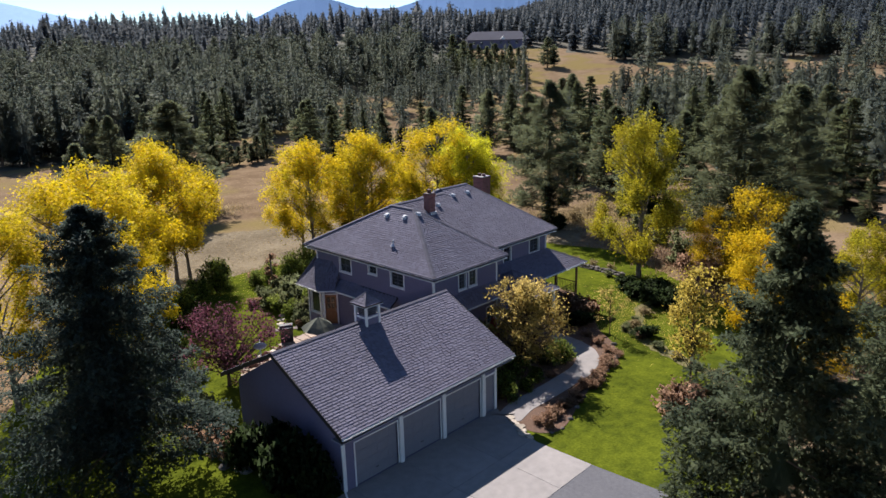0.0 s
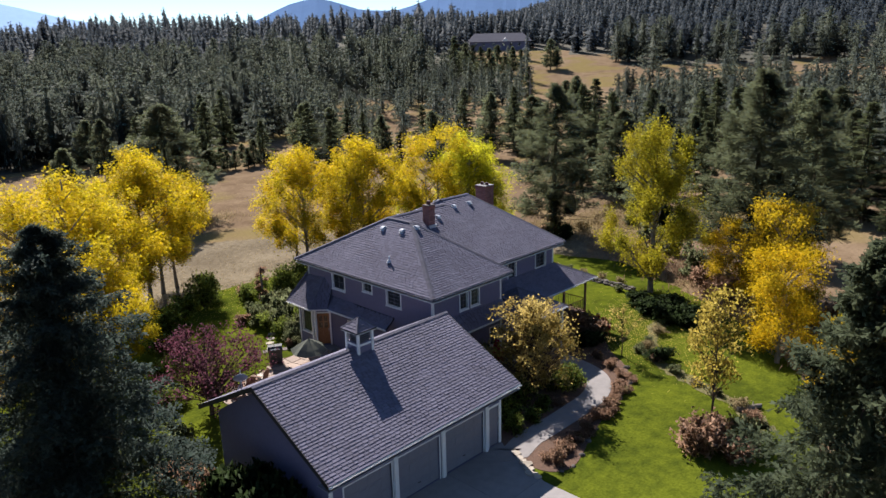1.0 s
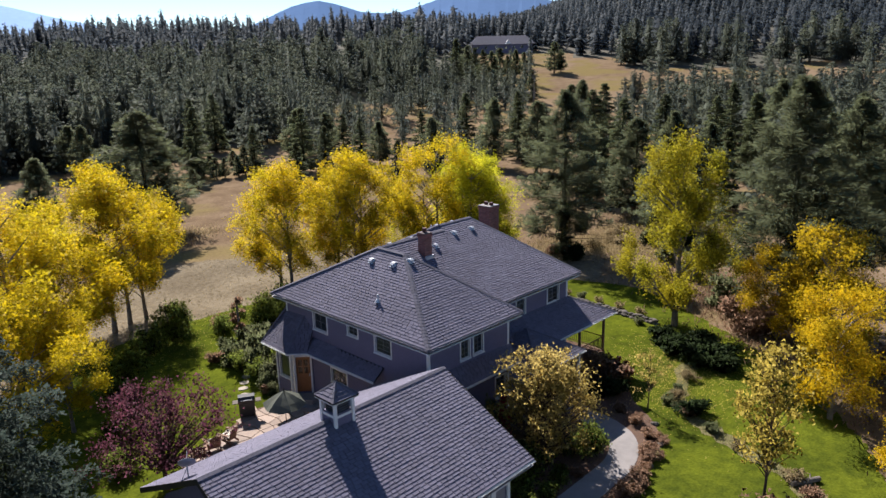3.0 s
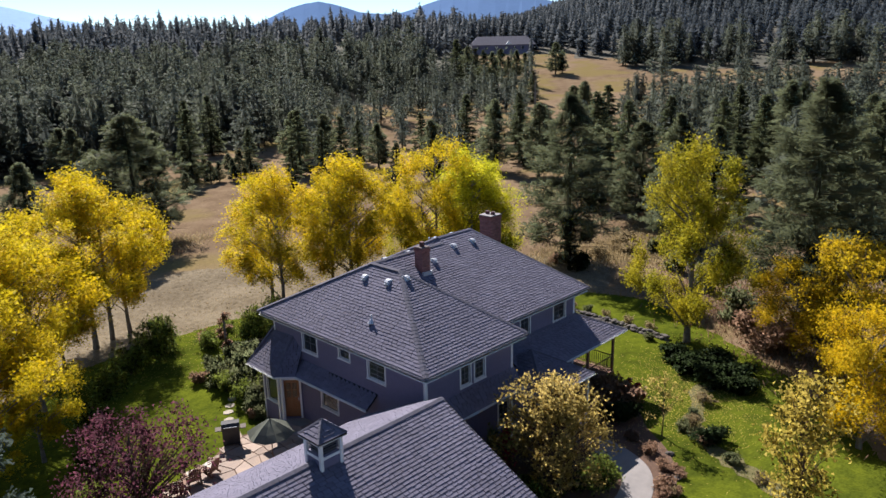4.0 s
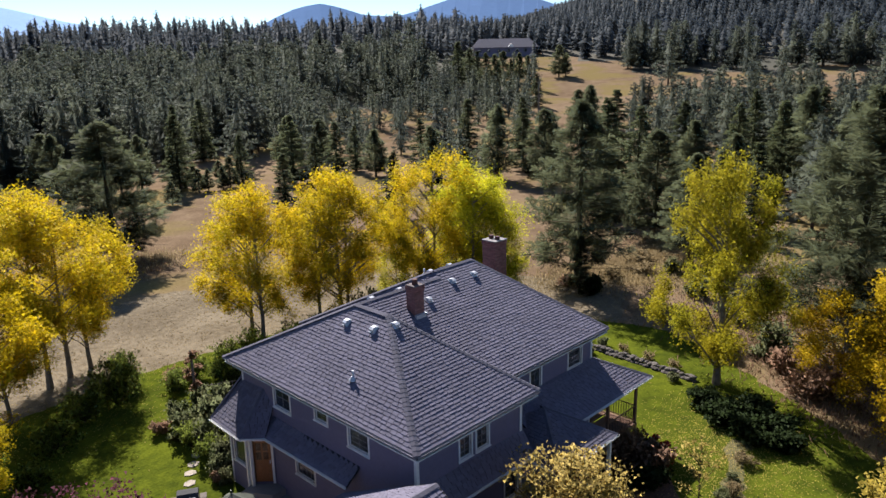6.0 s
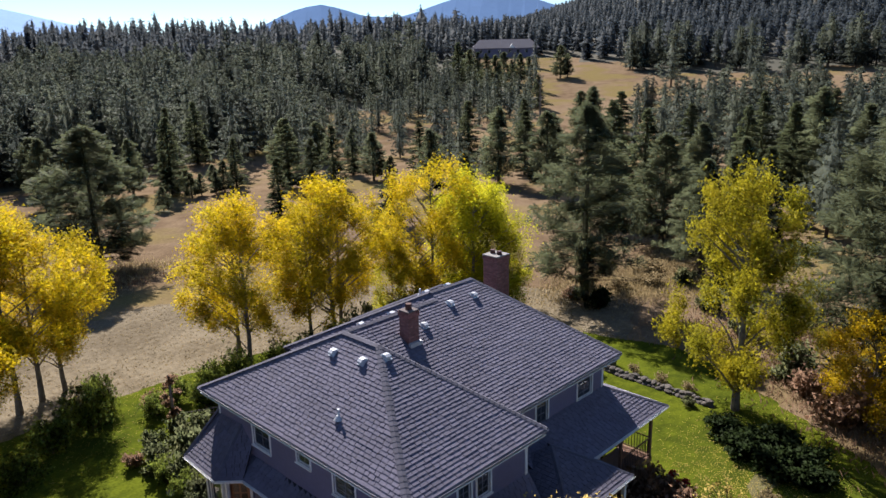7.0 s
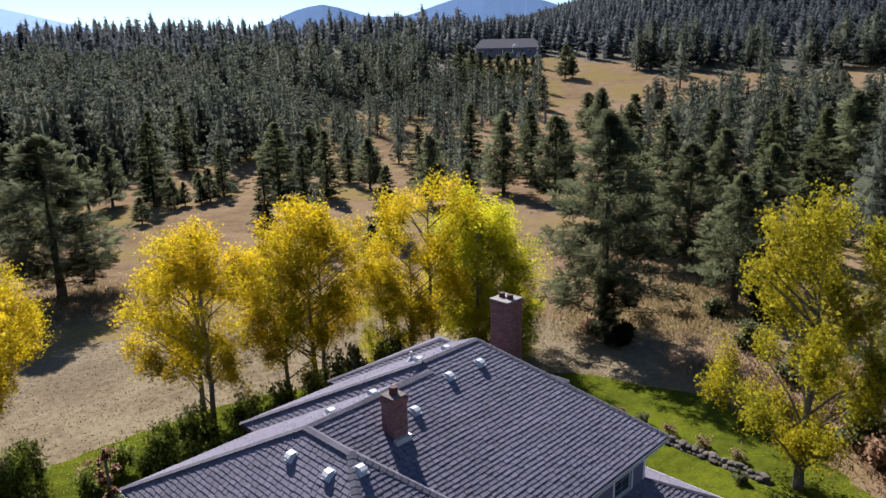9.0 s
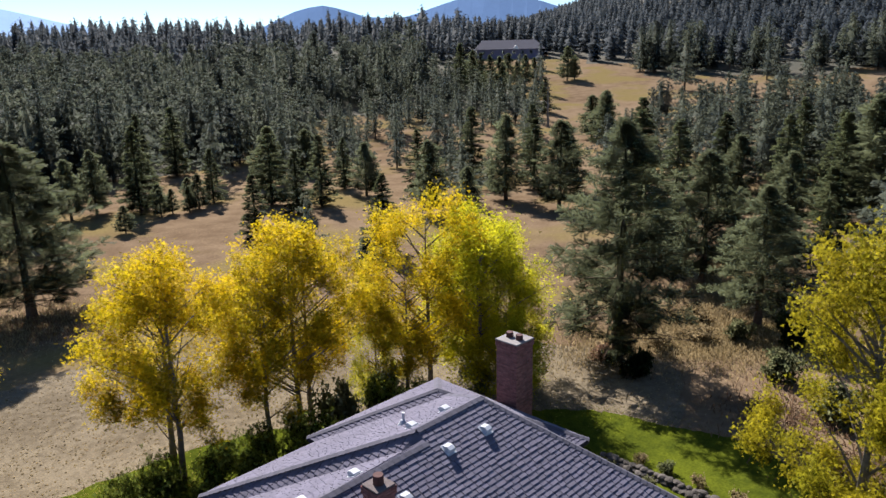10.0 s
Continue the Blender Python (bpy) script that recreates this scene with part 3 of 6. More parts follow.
gable(garage, GX0, GY0 + 0.16, GY1 - 0.16, 2.95, GYR, GZR - 0.22, 0.16)
gable(garage, GX1 - 0.16, GY0 + 0.16, GY1 - 0.16, 2.95, GYR, GZR - 0.22, 0.16)
wall_run(garage, (GX1, GY1), (GX0, GY1), 0, 2.78)
for x in (GX0 - 0.02, GX1 - 0.1):
    part("corner_board", boxes((x, x + 0.12, GY0 - 0.025, GY0 - 0.001, 0, 2.78)), TRIM, garage)
part("corner_board", boxes((GX0 - 0.025, GX0 - 0.001, GY0 - 0.02, GY0 + 0.1, 0, 2.78)), TRIM, garage)
for x, s in ((GEL, 1), (GER - 0.04, 1)):
    for y0, y1 in ((GE0, GYR), (GE1, GYR)):
        bm = bmesh.new()
        vs = [bm.verts.new(q) for q in ((x - 0.012, y0, GZE + 0.02), (x - 0.012, y1, GZR + 0.02), (x - 0.012, y1, GZR - 0.2), (x - 0.012, y0, GZE - 0.2))]
        f = bm.faces.new(vs)
        r = bmesh.ops.extrude_face_region(bm, geom=[f])
        bmesh.ops.translate(bm, vec=(0.06, 0, 0), verts=[q for q in r["geom"] if isinstance(q, bmesh.types.BMVert)])
        part("barge_board", bm, IRON, garage)
part("soffit", boxes((GEL, GER, GE0 + 0.02, GY0, 2.78, 2.82)), GREYTRIM, garage)
gutter(garage, (GEL, GE0, GZE - 0.02), (GER, GE0, GZE - 0.02))
bm = bmesh.new()
for a, b in (((15.95, 21.05, 2.95), (15.95, 21.7, 2.7)), ((15.95, 21.7, 2.7), (15.95, 21.7, 0.15)), ((15.95, 21.7, 0.15), (15.7, 21.2, 0.06))):
    tube(bm, a, b, 0.045)
part("downpipe", bm, TRIM, garage)

# --- cupola ---
cup = thing("cupola", "louvred white cupola with a hipped shingle cap on the garage ridge", "cupola")
CX, CY = 21.1, GYR
s = 0.4
part("base", boxes((CX - s, CX + s, CY - s, CY + s, 5.15, 5.75)), SIDING, cup)
for dx in (-1, 1):
    for dy in (-1, 1):
        part("corner_post", boxes((CX + dx * s - 0.055, CX + dx * s + 0.055, CY + dy * s - 0.055, CY + dy * s + 0.055, 5.2, 6.38)), TRIM, cup)
for z in (5.62, 6.3):
    part("rail", boxes((CX - s, CX + s, CY - s - 0.03, CY - s + 0.03, z, z + 0.09), (CX - s, CX + s, CY + s - 0.03, CY + s + 0.03, z, z + 0.09),
                       (CX - s - 0.03, CX - s + 0.03, CY - s, CY + s, z, z + 0.09), (CX + s - 0.03, CX + s + 0.03, CY - s, CY + s, z, z + 0.09)), TRIM, cup)
part("core", boxes((CX - s + 0.1, CX + s - 0.1, CY - s + 0.1, CY + s - 0.1, 5.7, 6.35)), DARK, cup)
for k in range(6):
    z = 5.75 + k * 0.095
    bm = bmesh.new()
    for ang in (0, 90, 180, 270):
        m = Matrix.Translation((CX, CY, z)) @ Matrix.Rotation(radians(ang), 4, "Z") @ Matrix.Translation((0, -s + 0.04, 0)) @ Matrix.Rotation(radians(-40), 4, "X")
        box(bm, -s + 0.06, s - 0.06, -0.055, 0.055, -0.006, 0.006, m=m)
    part("louvre", bm, GREYTRIM, cup)
e = 0.57
cz, ct = 6.34, 6.82
ring = [(CX - e, CY - e, cz), (CX + e, CY - e, cz), (CX + e, CY + e, cz), (CX - e, CY + e, cz)]
croof = shingled(cup, [[ring[i], ring[(i + 1) % 4], (CX, CY, ct)] for i in range(4)], None, 0.07, "cap_roof")
caps(croof, [(ring[i], (CX, CY, ct)) for i in range(4)], w=0.07)
part("cornice", boxes((CX - e, CX + e, CY - e, CY + e, cz - 0.1, cz - 0.03)), TRIM, cup)

# --- house ---
house = thing("house", "two-storey grey-blue sided house with hipped shingle roofs", "house")
E = 5.69
RZ, RX, SY = 8.53, 30.35, 34.0
PZ, PY = 8.75, 34.4
B, C, A, D = (27.17, 27.2, E), (33.74, 27.2, E), (27.17, 39.53, E), (41.2, 28.77, E)
AP, RA, RB = (RX, 32.0, RZ), (RX, SY, RZ), (35.2, SY, RZ)
P2, PK = (35.2, PY, PZ), (37.8, PY, PZ)
V0 = (33.74, 28.77, E)
B2, B2E = (31.85, 40.47, E), (41.2, 40.47, E)
B3 = [(36.1, 33.7, E), (42.5, 33.7, E), (42.5, 40.95, E), (36.1, 40.95, E)]
T3 = (39.3, 37.7, 7.4)
main_faces = [
    [V0, D, PK, P2, RB, RA],
    [A, B, AP, RA],
    [B, C, AP],
    [C, V0, RA, AP],
    [(35.2, 39.53, E), A, RA, RB],
    [D, B2E, PK],
    [B2, (31.85, 34.2, E), P2],
    [B2E, B2, P2, PK],
    [B3[0], B3[1], T3], [B3[1], B3[2], T3], [B3[2], B3[3], T3], [B3[3], B3[0], T3],
]
hroof = shingled(house, main_faces, ((30.0, 34.2), (30.2, 33.2)))
part("ridge_saddle", slab([(35.22, 33.98, 8.56), (35.24, 34.43, 8.775), (34.66, 34.4, 8.33)], 0.14), CAP, hroof)
caps(hroof, [(A, RA), (RA, AP), (B, AP), (C, AP), (RA, RB), (D, PK), (P2, PK), (B2, P2), (B2E, PK), (RA, (RX, SY, RZ + 0.01)), (B3[3], T3), (B3[1], T3), (B3[2], T3)])
# eave boards and gutters
for a, b in ((A, B), (B, C), (C, V0), (V0, D), (D, B2E)):
    gutter(house, Vector(a) + Vector((0, 0, -0.01)), Vector(b) + Vector((0, 0, -0.01)), mat=GREYTRIM)
part("soffit", prism([(27.19, 27.22), (33.72, 27.22), (33.72, 28.79), (41.18, 28.79), (41.18, 40.4), (27.19, 39.5)], 5.42, 5.46), TRIM, house)
HX, HY, HW = 27.48, 27.58, 33.1
WT = 5.42
left_h = [(36.12, 35.0, 4.36, 5.3), (33.25, 32.5, 4.78, 5.3), (31.2, 30.08, 4.42, 5.3), (34.85, 33.6, 1.75, 2.5)]
lh = [(38.6 - a, 38.6 - b, z0, z1) for a, b, z0, z1 in left_h]
_, m = wall_run(house, (HX, 38.6), (HX, HY), 0, WT, lh)
window(house, m, *lh[0], cols=2, rows=2)
window(house, m, *lh[1], cols=2, rows=2)
window(house, m, *lh[2], cols=2, rows=4)
window(house, m, *lh[3], cols=4, rows=2, sash=False)
fh = [(29.6 - HX - 0.16, 30.2 - HX - 0.16, 4.3, 5.3), (30.5 - HX - 0.16, 31.15 - HX - 0.16, 4.3, 5.3), (32.1 - HX - 0.16, 32.85 - HX - 0.16, 1.4, 2.5)]
_, m = wall_run(house, (HX + 0.16, HY), (HW, HY), 0, WT, fh)
for h in fh:
    window(house, m, *h, cols=2, rows=4)
wall_run(house, (HW, HY + 0.16), (HW, 29.15), 0, WT)
bh = [(35.7 - HW, 36.45 - HW, 3.95, 5.3), (38.5 - HW, 39.55 - HW, 4.3, 5.3)]
_, m = wall_run(house, (HW + 0.16, 29.15), (40.4, 29.15), 0, WT, [(a - 0.16, b - 0.16, c, d) for a, b, c, d in bh])
for a, b, c, d in bh:
    window(house, m, a - 0.16, b - 0.16, c, d, cols=2, rows=4)
wall_run(house, (40.4, 29.31), (40.4, 40.1), 0, WT)
wall_run(house, (40.24, 40.1), (32.4, 40.1), 0, WT)
wall_run(house, (32.4, 39.94), (32.4, 38.6), 0, WT)
wall_run(house, (32.24, 38.6), (HX + 0.16, 38.6), 0, WT)
wall_run(house, (41.9, 34.2), (41.9, 40.4), 0, WT)
wall_run(house, (40.41, 34.2), (41.74, 34.2), 0, WT)
wall_run(house, (41.74, 40.4), (36.6, 40.4), 0, WT)
part("upper_floor", boxes((27.66, 40.2, 29.4, 38.4, 2.7, 2.9)), DARK, house)
cb = 0.1
for x, y in ((HX, HY),):
    part("corner_board", boxes((x - 0.025, x + cb, y - 0.025, y - 0.001, 0, WT)), TRIM, house)
    part("corner_board", boxes((x - 0.025, x - 0.001, y, y + cb, 0, WT)), TRIM, house)
part("corner_board", boxes((HX - 0.025, HX - 0.001, 38.5, 38.6, 0, WT)), TRIM, house)
part("corner_board", boxes((HW - cb, HW + 0.025, HY - 0.025, HY - 0.001, 0, WT)), TRIM, house)
part("corner_board", boxes((40.3, 40.425, 29.125, 29.149, 0, WT)), TRIM, house)

# lower skirt roofs, entrance bay, porch roofs
SZ = 3.22
left_skirt = [(26.74, 35.9, SZ), (26.8, 30.65, SZ), (27.48, 30.65, 3.75), (27.48, 36.4, 3.9)]
bayT1, bayT2 = (27.5, 38.65, 4.95), (27.5, 36.95, 4.85)
tip, ba, bb = (26.08, 39.2, SZ), (26.0, 36.65, SZ), (26.74, 35.9, SZ)
bay_faces = [[tip, ba, bayT2, bayT1], [ba, bb, (27.5, 36.3, 4.27), bayT2], [(27.5, 39.3, SZ), tip, bayT1]]
front_skirt = [(28.0, 26.98, SZ), (33.2, 26.98, SZ), (33.2, 27.6, 4.1), (28.0, 27.6, 4.1)]
PEZ, PE2 = 3.15, 3.0
porch = [[(34.0, 27.2, PEZ), (42.7, 27.2, PEZ), (40.4, 29.15, 4.29), (34.0, 29.15, 4.29)], [(42.7, 27.2, PEZ), (42.7, 34.1, PEZ), (40.4, 34.1, 4.29), (40.4, 29.15, 4.29)]]
ea = (35.0, 27.9, 4.2)
entry = [[(33.0, 25.6, PE2), (37.04, 25.6, PE2), ea], [(37.04, 25.6, PE2), (37.04, 30.2, PE2), ea], [(33.0, 30.2, PE2), (33.0, 25.6, PE2), ea]]
bay_roof = shingled(house, [left_skirt, *bay_faces], ((26, 28), (36, 40)), 0.1, "bay_roof")
caps(bay_roof, [(ba, bayT2), (tip, bayT1)], w=0.09)
shingled(house, [front_skirt], None, 0.1, "skirt_roof")
porch_roof = shingled(house, porch, None, 0.1, "porch_roof")
caps(porch_roof, [((42.7, 27.2, PEZ), (40.4, 29.15, 4.29))], w=0.09)
entry_roof = shingled(house, entry, None, 0.1, "entry_roof")
caps(entry_roof, [((37.04, 25.6, PE2), ea), ((33.0, 25.6, PE2), ea)], w=0.09)
for a, b in ((tip, ba), (ba, bb), (bb, left_skirt[1]), (front_skirt[0], front_skirt[1]), (porch[0][0], porch[0][1]), (porch[1][0], porch[1][1]), (entry[0][0], entry[0][1]), (entry[2][0], entry[2][1])):
    gutter(house, a, b)


# ---- house details ----
def brick_stack(parent, x0, x1, y0, y1, z0, z1, name="chimney", label="red-brown brick chimney"):
    """A brick stack in running bond: a mortar core, its upper bricks as pieces, lower ones joined."""
    ch = part(name, boxes((x0 + 0.005, x1 - 0.005, y0 + 0.005, y1 - 0.005, z0, z1)), MORTAR, parent, label)
    rows, h, l, d = [], 0.068, 0.21, 0.1
    n = int((z1 - z0) / h)
    for k in range(n):
        z = z1 - (k + 1) * h
        grow = 0.03 if k < 3 else 0.0
        off = 0.105 if k % 2 else 0.0
        for side in range(4):
            a0, a1 = (x0 - grow, x1 + grow) if side < 2 else (y0 - grow, y1 + grow)
            u = a0 - off - (0 if side < 2 else 0.105)
            while u < a1 - 0.02:
                lap = 0.003 if side > 1 else 0.0
                s0, s1 = max(u, a0 + lap), a1 - lap if a1 - u < l + 0.04 else u + l - 0.01
                if s1 - s0 > 0.03:
                    if side == 0:
                        rows.append((s0, s1, y0 - grow, y0 - grow + d, z, z + h - 0.011))
                    elif side == 1:
                        rows.append((s0, s1, y1 + grow - d, y1 + grow, z, z + h - 0.011))
                    elif side == 2:
                        rows.append((x0 - grow - 0.001, x0 - grow + d, s0, s1, z, z + h - 0.0115))
                    else:
                        rows.append((x1 + grow - d, x1 + grow + 0.001, s0, s1, z, z + h - 0.0115))
                u += l
    BRICKS.append((ch, rows))
    return ch


BRICKS = []
c1 = brick_stack(house, 32.3, 32.82, 32.55, 33.07, 7.55, 9.05)
part("flue", tube(bmesh.new(), (32.56, 32.81, 9.05), (32.56, 32.81, 9.32), 0.13, 0.12, 12), CLAY, c1, "terracotta flue pot")
part("crown_slab", boxes((32.28, 32.84, 32.53, 33.09, 9.052, 9.09), bevel=0.012), MORTAR, c1)
part("flashing", boxes((32.26, 32.86, 32.42, 32.548, 7.62, 7.86)), ZINC, c1)
c2 = brick_stack(house, 42.5, 43.45, 36.85, 37.8, 3.0, 8.2)
part("base", boxes((42.35, 43.55, 36.6, 38.1, 0, 3.0)), BRICK, c2)
part("crown_slab", boxes((42.46, 43.49, 36.81, 37.84, 8.202, 8.26), bevel=0.015), CONCRETE, c2)
for y in (37.1, 37.55):
    part("flue", tube(bmesh.new(), (42.97, y, 8.26), (42.97, y, 8.45), 0.14, 0.13, 12), CLAY, c2)


def on_left(x):
    return E + (RZ - E) / (RX - B[0]) * (x - B[0])


def on_wing(y):
    return E + (RZ - E) / (AP[1] - B[1]) * (y - B[1])


def on_front(y):
    return E + (PZ - E) / (PY - D[1]) * (y - D[1])


PL, PF, PW = math.degrees(math.atan((RZ - E) / (RX - B[0]))), math.degrees(math.atan((PZ - E) / (PY - D[1]))), math.degrees(math.atan((RZ - E) / (AP[1] - B[1])))
for x, y in ((29.72, 33.8), (29.8, 32.23)):
    roof_vent(x, y, on_left(x), -90, PL)
roof_vent(30.25, 31.53, on_wing(31.53), 0, PW)
for x, y in ((33.6, 33.1), (35.6, 33.6), (37.05, 33.58)):
    roof_vent(x, y, on_front(y), 0, PF)
for x, y in ((31.6, 34.5), (33.2, 34.5), (35.6, 34.95), (36.9, 34.95)):
    roof_vent(x, y, (RZ if x < 35 else PZ) - 0.52 * (y - (SY if x < 35 else PY)), 180, 27)


def vent_pipe(x, y, z):
    t = thing("vent_pipe", "short metal plumbing vent pipe with a pale flashing", "vent pipe")
    t.location = (x, y, z)
    part("pipe", tube(bmesh.new(), (0, 0, -0.05), (0, 0, 0.38), 0.045, seg=10), VENTM, t)
    part("flashing", tube(bmesh.new(), (-0.03, 0, 0.0), (-0.03, 0, 0.16), 0.16, 0.055, 10), VENTM, t)


vent_pipe(28.22, 31.7, on_left(28.22))
vent_pipe(36.2, 36.0, PZ - 0.504 * (36.0 - PY))

# entrance bay
BX = 26.7
bw = [(0.35, 1.35, 1.3, 2.75)]
_, m = wall_run(house, (BX, 38.8), (BX, 37.25), 0, SZ + 0.2, bw, name="bay_wall")
window(house, m, *bw[0], sash=False)
dl = math.hypot(0.71, 0.71)
_, m = wall_run(house, (BX, 37.25), (27.46, 36.49), 0, SZ + 0.3, [(0.14, 0.94, 0.58, 2.64)], name="bay_wall")
wall_run(house, (27.48, 38.8), (BX + 0.16, 38.8), 0, SZ, name="bay_wall")
door = part("front_door", boxes((0.16, 0.92, 0.04, 0.085, 0.6, 2.63), m=m), WOOD, house, "varnished oak front door with small glass lights")
for u0, u1 in ((0.28, 0.5), (0.58, 0.8)):
    part("door_panel", boxes((u0, u1, 0.025, 0.039, 0.76, 1.5), m=m), WOOD, door)
    for k in range(2):
        part("door_light", boxes((u0, u1, 0.03, 0.039, 1.68 + k * 0.42, 2.04 + k * 0.42), m=m), GLASS, door)
part("handle", boxes((0.84, 0.88, -0.01, 0.038, 1.5, 1.65), m=m), ZINC, door)
part("door_frame", boxes((0.05, 0.14, -0.04, 0.1, 0.55, 2.72), (0.94, 1.03, -0.04, 0.1, 0.55, 2.72), (0.14, 0.94, -0.04, 0.1, 2.64, 2.72), m=m), TRIM, house)
for x, y in ((26.62, 37.3), (26.66, 37.05)):
    part("porch_post", boxes((x - 0.06, x + 0.06, y - 0.06, y + 0.06, 0.0, SZ - 0.05)), TRIM, house)
part("corner_board", boxes((BX - 0.03, BX - 0.001, 38.7, 38.8, 0, SZ)), TRIM, house)
stoop = tagged(part("doorstep", prism([(26.1, 37.05), (26.8, 35.85), (27.47, 35.85), (27.47, 36.45), (26.69, 37.23)], 0.0, 0.54), CONCRETE), "grey concrete doorstep before the oak door", "doorstep", kind="structure")
tagged(part("doorstep", prism([(25.75, 36.85), (26.6, 35.45), (27.47, 35.45), (27.47, 35.84), (26.79, 35.84), (26.09, 37.04)], 0.0, 0.27), CONCRETE), "lower grey concrete doorstep", "doorstep", kind="structure")

# deck and porches
deck = thing("deck", "raised wooden deck with dark railings under the porch roof", "deck")
DZ = 0.75
for k in range(10):
    y0 = 27.6 + k * 0.15
    part("deck_board", boxes((37.3, 42.2, y0, y0 + 0.142, DZ - 0.04, DZ)), CEDAR, deck)
for k in range(11):
    x0 = 40.55 + k * 0.142
    part("deck_board", boxes((x0, x0 + 0.134, 29.2, 34.1, DZ - 0.04, DZ)), CEDAR, deck)
part("joist", boxes((37.3, 42.2, 27.58, 27.599, DZ - 0.25, DZ - 0.045)), CEDAR, deck)
part("joist", boxes((42.14, 42.2, 27.6, 34.1, DZ - 0.25, DZ - 0.045)), CEDAR, deck)
for x, y in ((42.1, 27.66), (39.6, 27.66), (37.4, 27.66), (42.1, 31.0), (42.1, 34.0)):
    part("post", boxes((x - 0.06, x + 0.06, y - 0.06, y + 0.06, 0.0, 3.08)), CEDAR, deck)


def railing(a, b):
    a, b = Vector(a), Vector(b)
    for z in (DZ + 0.12, DZ + 0.9):
        part("rail", tube(bmesh.new(), (a.x, a.y, z), (b.x, b.y, z), 0.03, seg=6), CEDAR, deck)
    n = int((b - a).length / 0.14)
    for i in range(1, n):
        p = a + (b - a) * i / n
        part("baluster", tube(bmesh.new(), (p.x, p.y, DZ + 0.12), (p.x, p.y, DZ + 0.9), 0.016, seg=5), IRON, deck)


railing((39.66, 27.66), (42.04, 27.66))
railing((42.1, 27.72), (42.1, 30.94))
for x, y in ((36.8, 25.85), (33.25, 25.85)):
    part("porch_post", boxes((x - 0.07, x + 0.07, y - 0.07, y + 0.07, 0.0, PE2 - 0.08)), TRIM, house)
part("porch_floor", boxes((33.15, 36.95, 25.75, 29.1, 0.0, 0.28)), CONCRETE, house)

# ---- patio ----
patio = tagged(part("patio", prism([(19.4, 30.6), (26.7, 30.6), (26.7, 36.4), (25.7, 37.9), (24.4, 38.3), (22.4, 37.1), (20.6, 36.6), (19.6, 36.2), (19.3, 34)], -0.1, 0.02), MULCH), "flagstone patio between garage and house", "patio", kind="structure")


def flagstones():
    g = random.Random(3)
    n, mth = 13, 11
    pt = {(i, j): (17.7 + i * 0.72 + g.uniform(-0.2, 0.2), 30.7 + j * 0.72 + g.uniform(-0.2, 0.2)) for i in range(n + 1) for j in range(mth + 1)}
    edge = [(19.4, 30.6), (26.7, 30.6), (26.7, 36.4), (25.7, 37.9), (24.4, 38.3), (22.4, 37.1), (20.6, 36.6), (19.6, 36.2), (19.3, 34)]

    def inside(x, y):
        c = False
        for (ax, ay), (bx, by) in zip(edge, edge[1:] + edge[:1]):
            if (ay > y) != (by > y) and x < (bx - ax) * (y - ay) / (by - ay) + ax:
                c = not c
        return c

    for i in range(n):
        for j in range(mth):
            q = [pt[i, j], pt[i + 1, j], pt[i + 1, j + 1], pt[i, j + 1]]
            cx, cy = sum(p[0] for p in q) / 4, sum(p[1] for p in q) / 4
            if inside(cx, cy):
                q = [(cx + (x - cx) * 0.93, cy + (y - cy) * 0.93) for x, y in q]
                part("flagstone", prism(q, 0.0, 0.045 + g.uniform(0, 0.012)), FLAG, patio)


flagstones()


def adirondack(x, y, turn, label):
    t = thing("garden_chair", label, "chair", "chairs on the patio")
    t.matrix_world = pose(x, y, 0.05, 0, 0, turn)
    for sx in (-1, 1):
        part("arm", boxes((sx * 0.34 - 0.07, sx * 0.34 + 0.07, -0.35, 0.35, 0.55, 0.58)), CEDAR, t)
        part("front_leg", boxes((sx * 0.3 - 0.02, sx * 0.3 + 0.02, -0.34, -0.25, 0, 0.55)), CEDAR, t)
        part("back_leg", boxes((sx * 0.27 - 0.02, sx * 0.27 + 0.02, -0.3, 0.45, -0.05, 0.05), m=pose(0, 0, 0.22, -20, 0, 0)), CEDAR, t)
    for k in range(5):
        part("seat_slat", boxes((-0.28, 0.28, -0.32 + k * 0.12, -0.22 + k * 0.12, 0.36 - k * 0.03, 0.385 - k * 0.03)), CEDAR, t)
    for k in range(5):
        part("back_slat", boxes((-0.27 + k * 0.11, -0.17 + k * 0.11, 0, 0.025, 0, 0.75 - 0.05 * abs(k - 2)), m=pose(0, 0.25, 0.22, -18, 0, 0)), CEDAR, t)
    part("cushion", boxes((-0.25, 0.25, -0.3, 0.22, 0.33, 0.4), m=pose(0, 0, 0.06, -12, 0, 0), bevel=0.02), CREAMC, t, "pale cream seat cushion")


CREAMC = material("cream_cushion_fabric", (0.62, 0.58, 0.5), (0.55, 0.5, 0.43), rough=0.95, amount=0.2)
adirondack(21.95, 36.1, 200, "slatted cedar garden chair with a pale cushion")
adirondack(21.1, 36.0, 170, "slatted cedar garden chair with a pale cushion")
adirondack(20.2, 35.7, 160, "slatted cedar garden chair with a pale cushion")


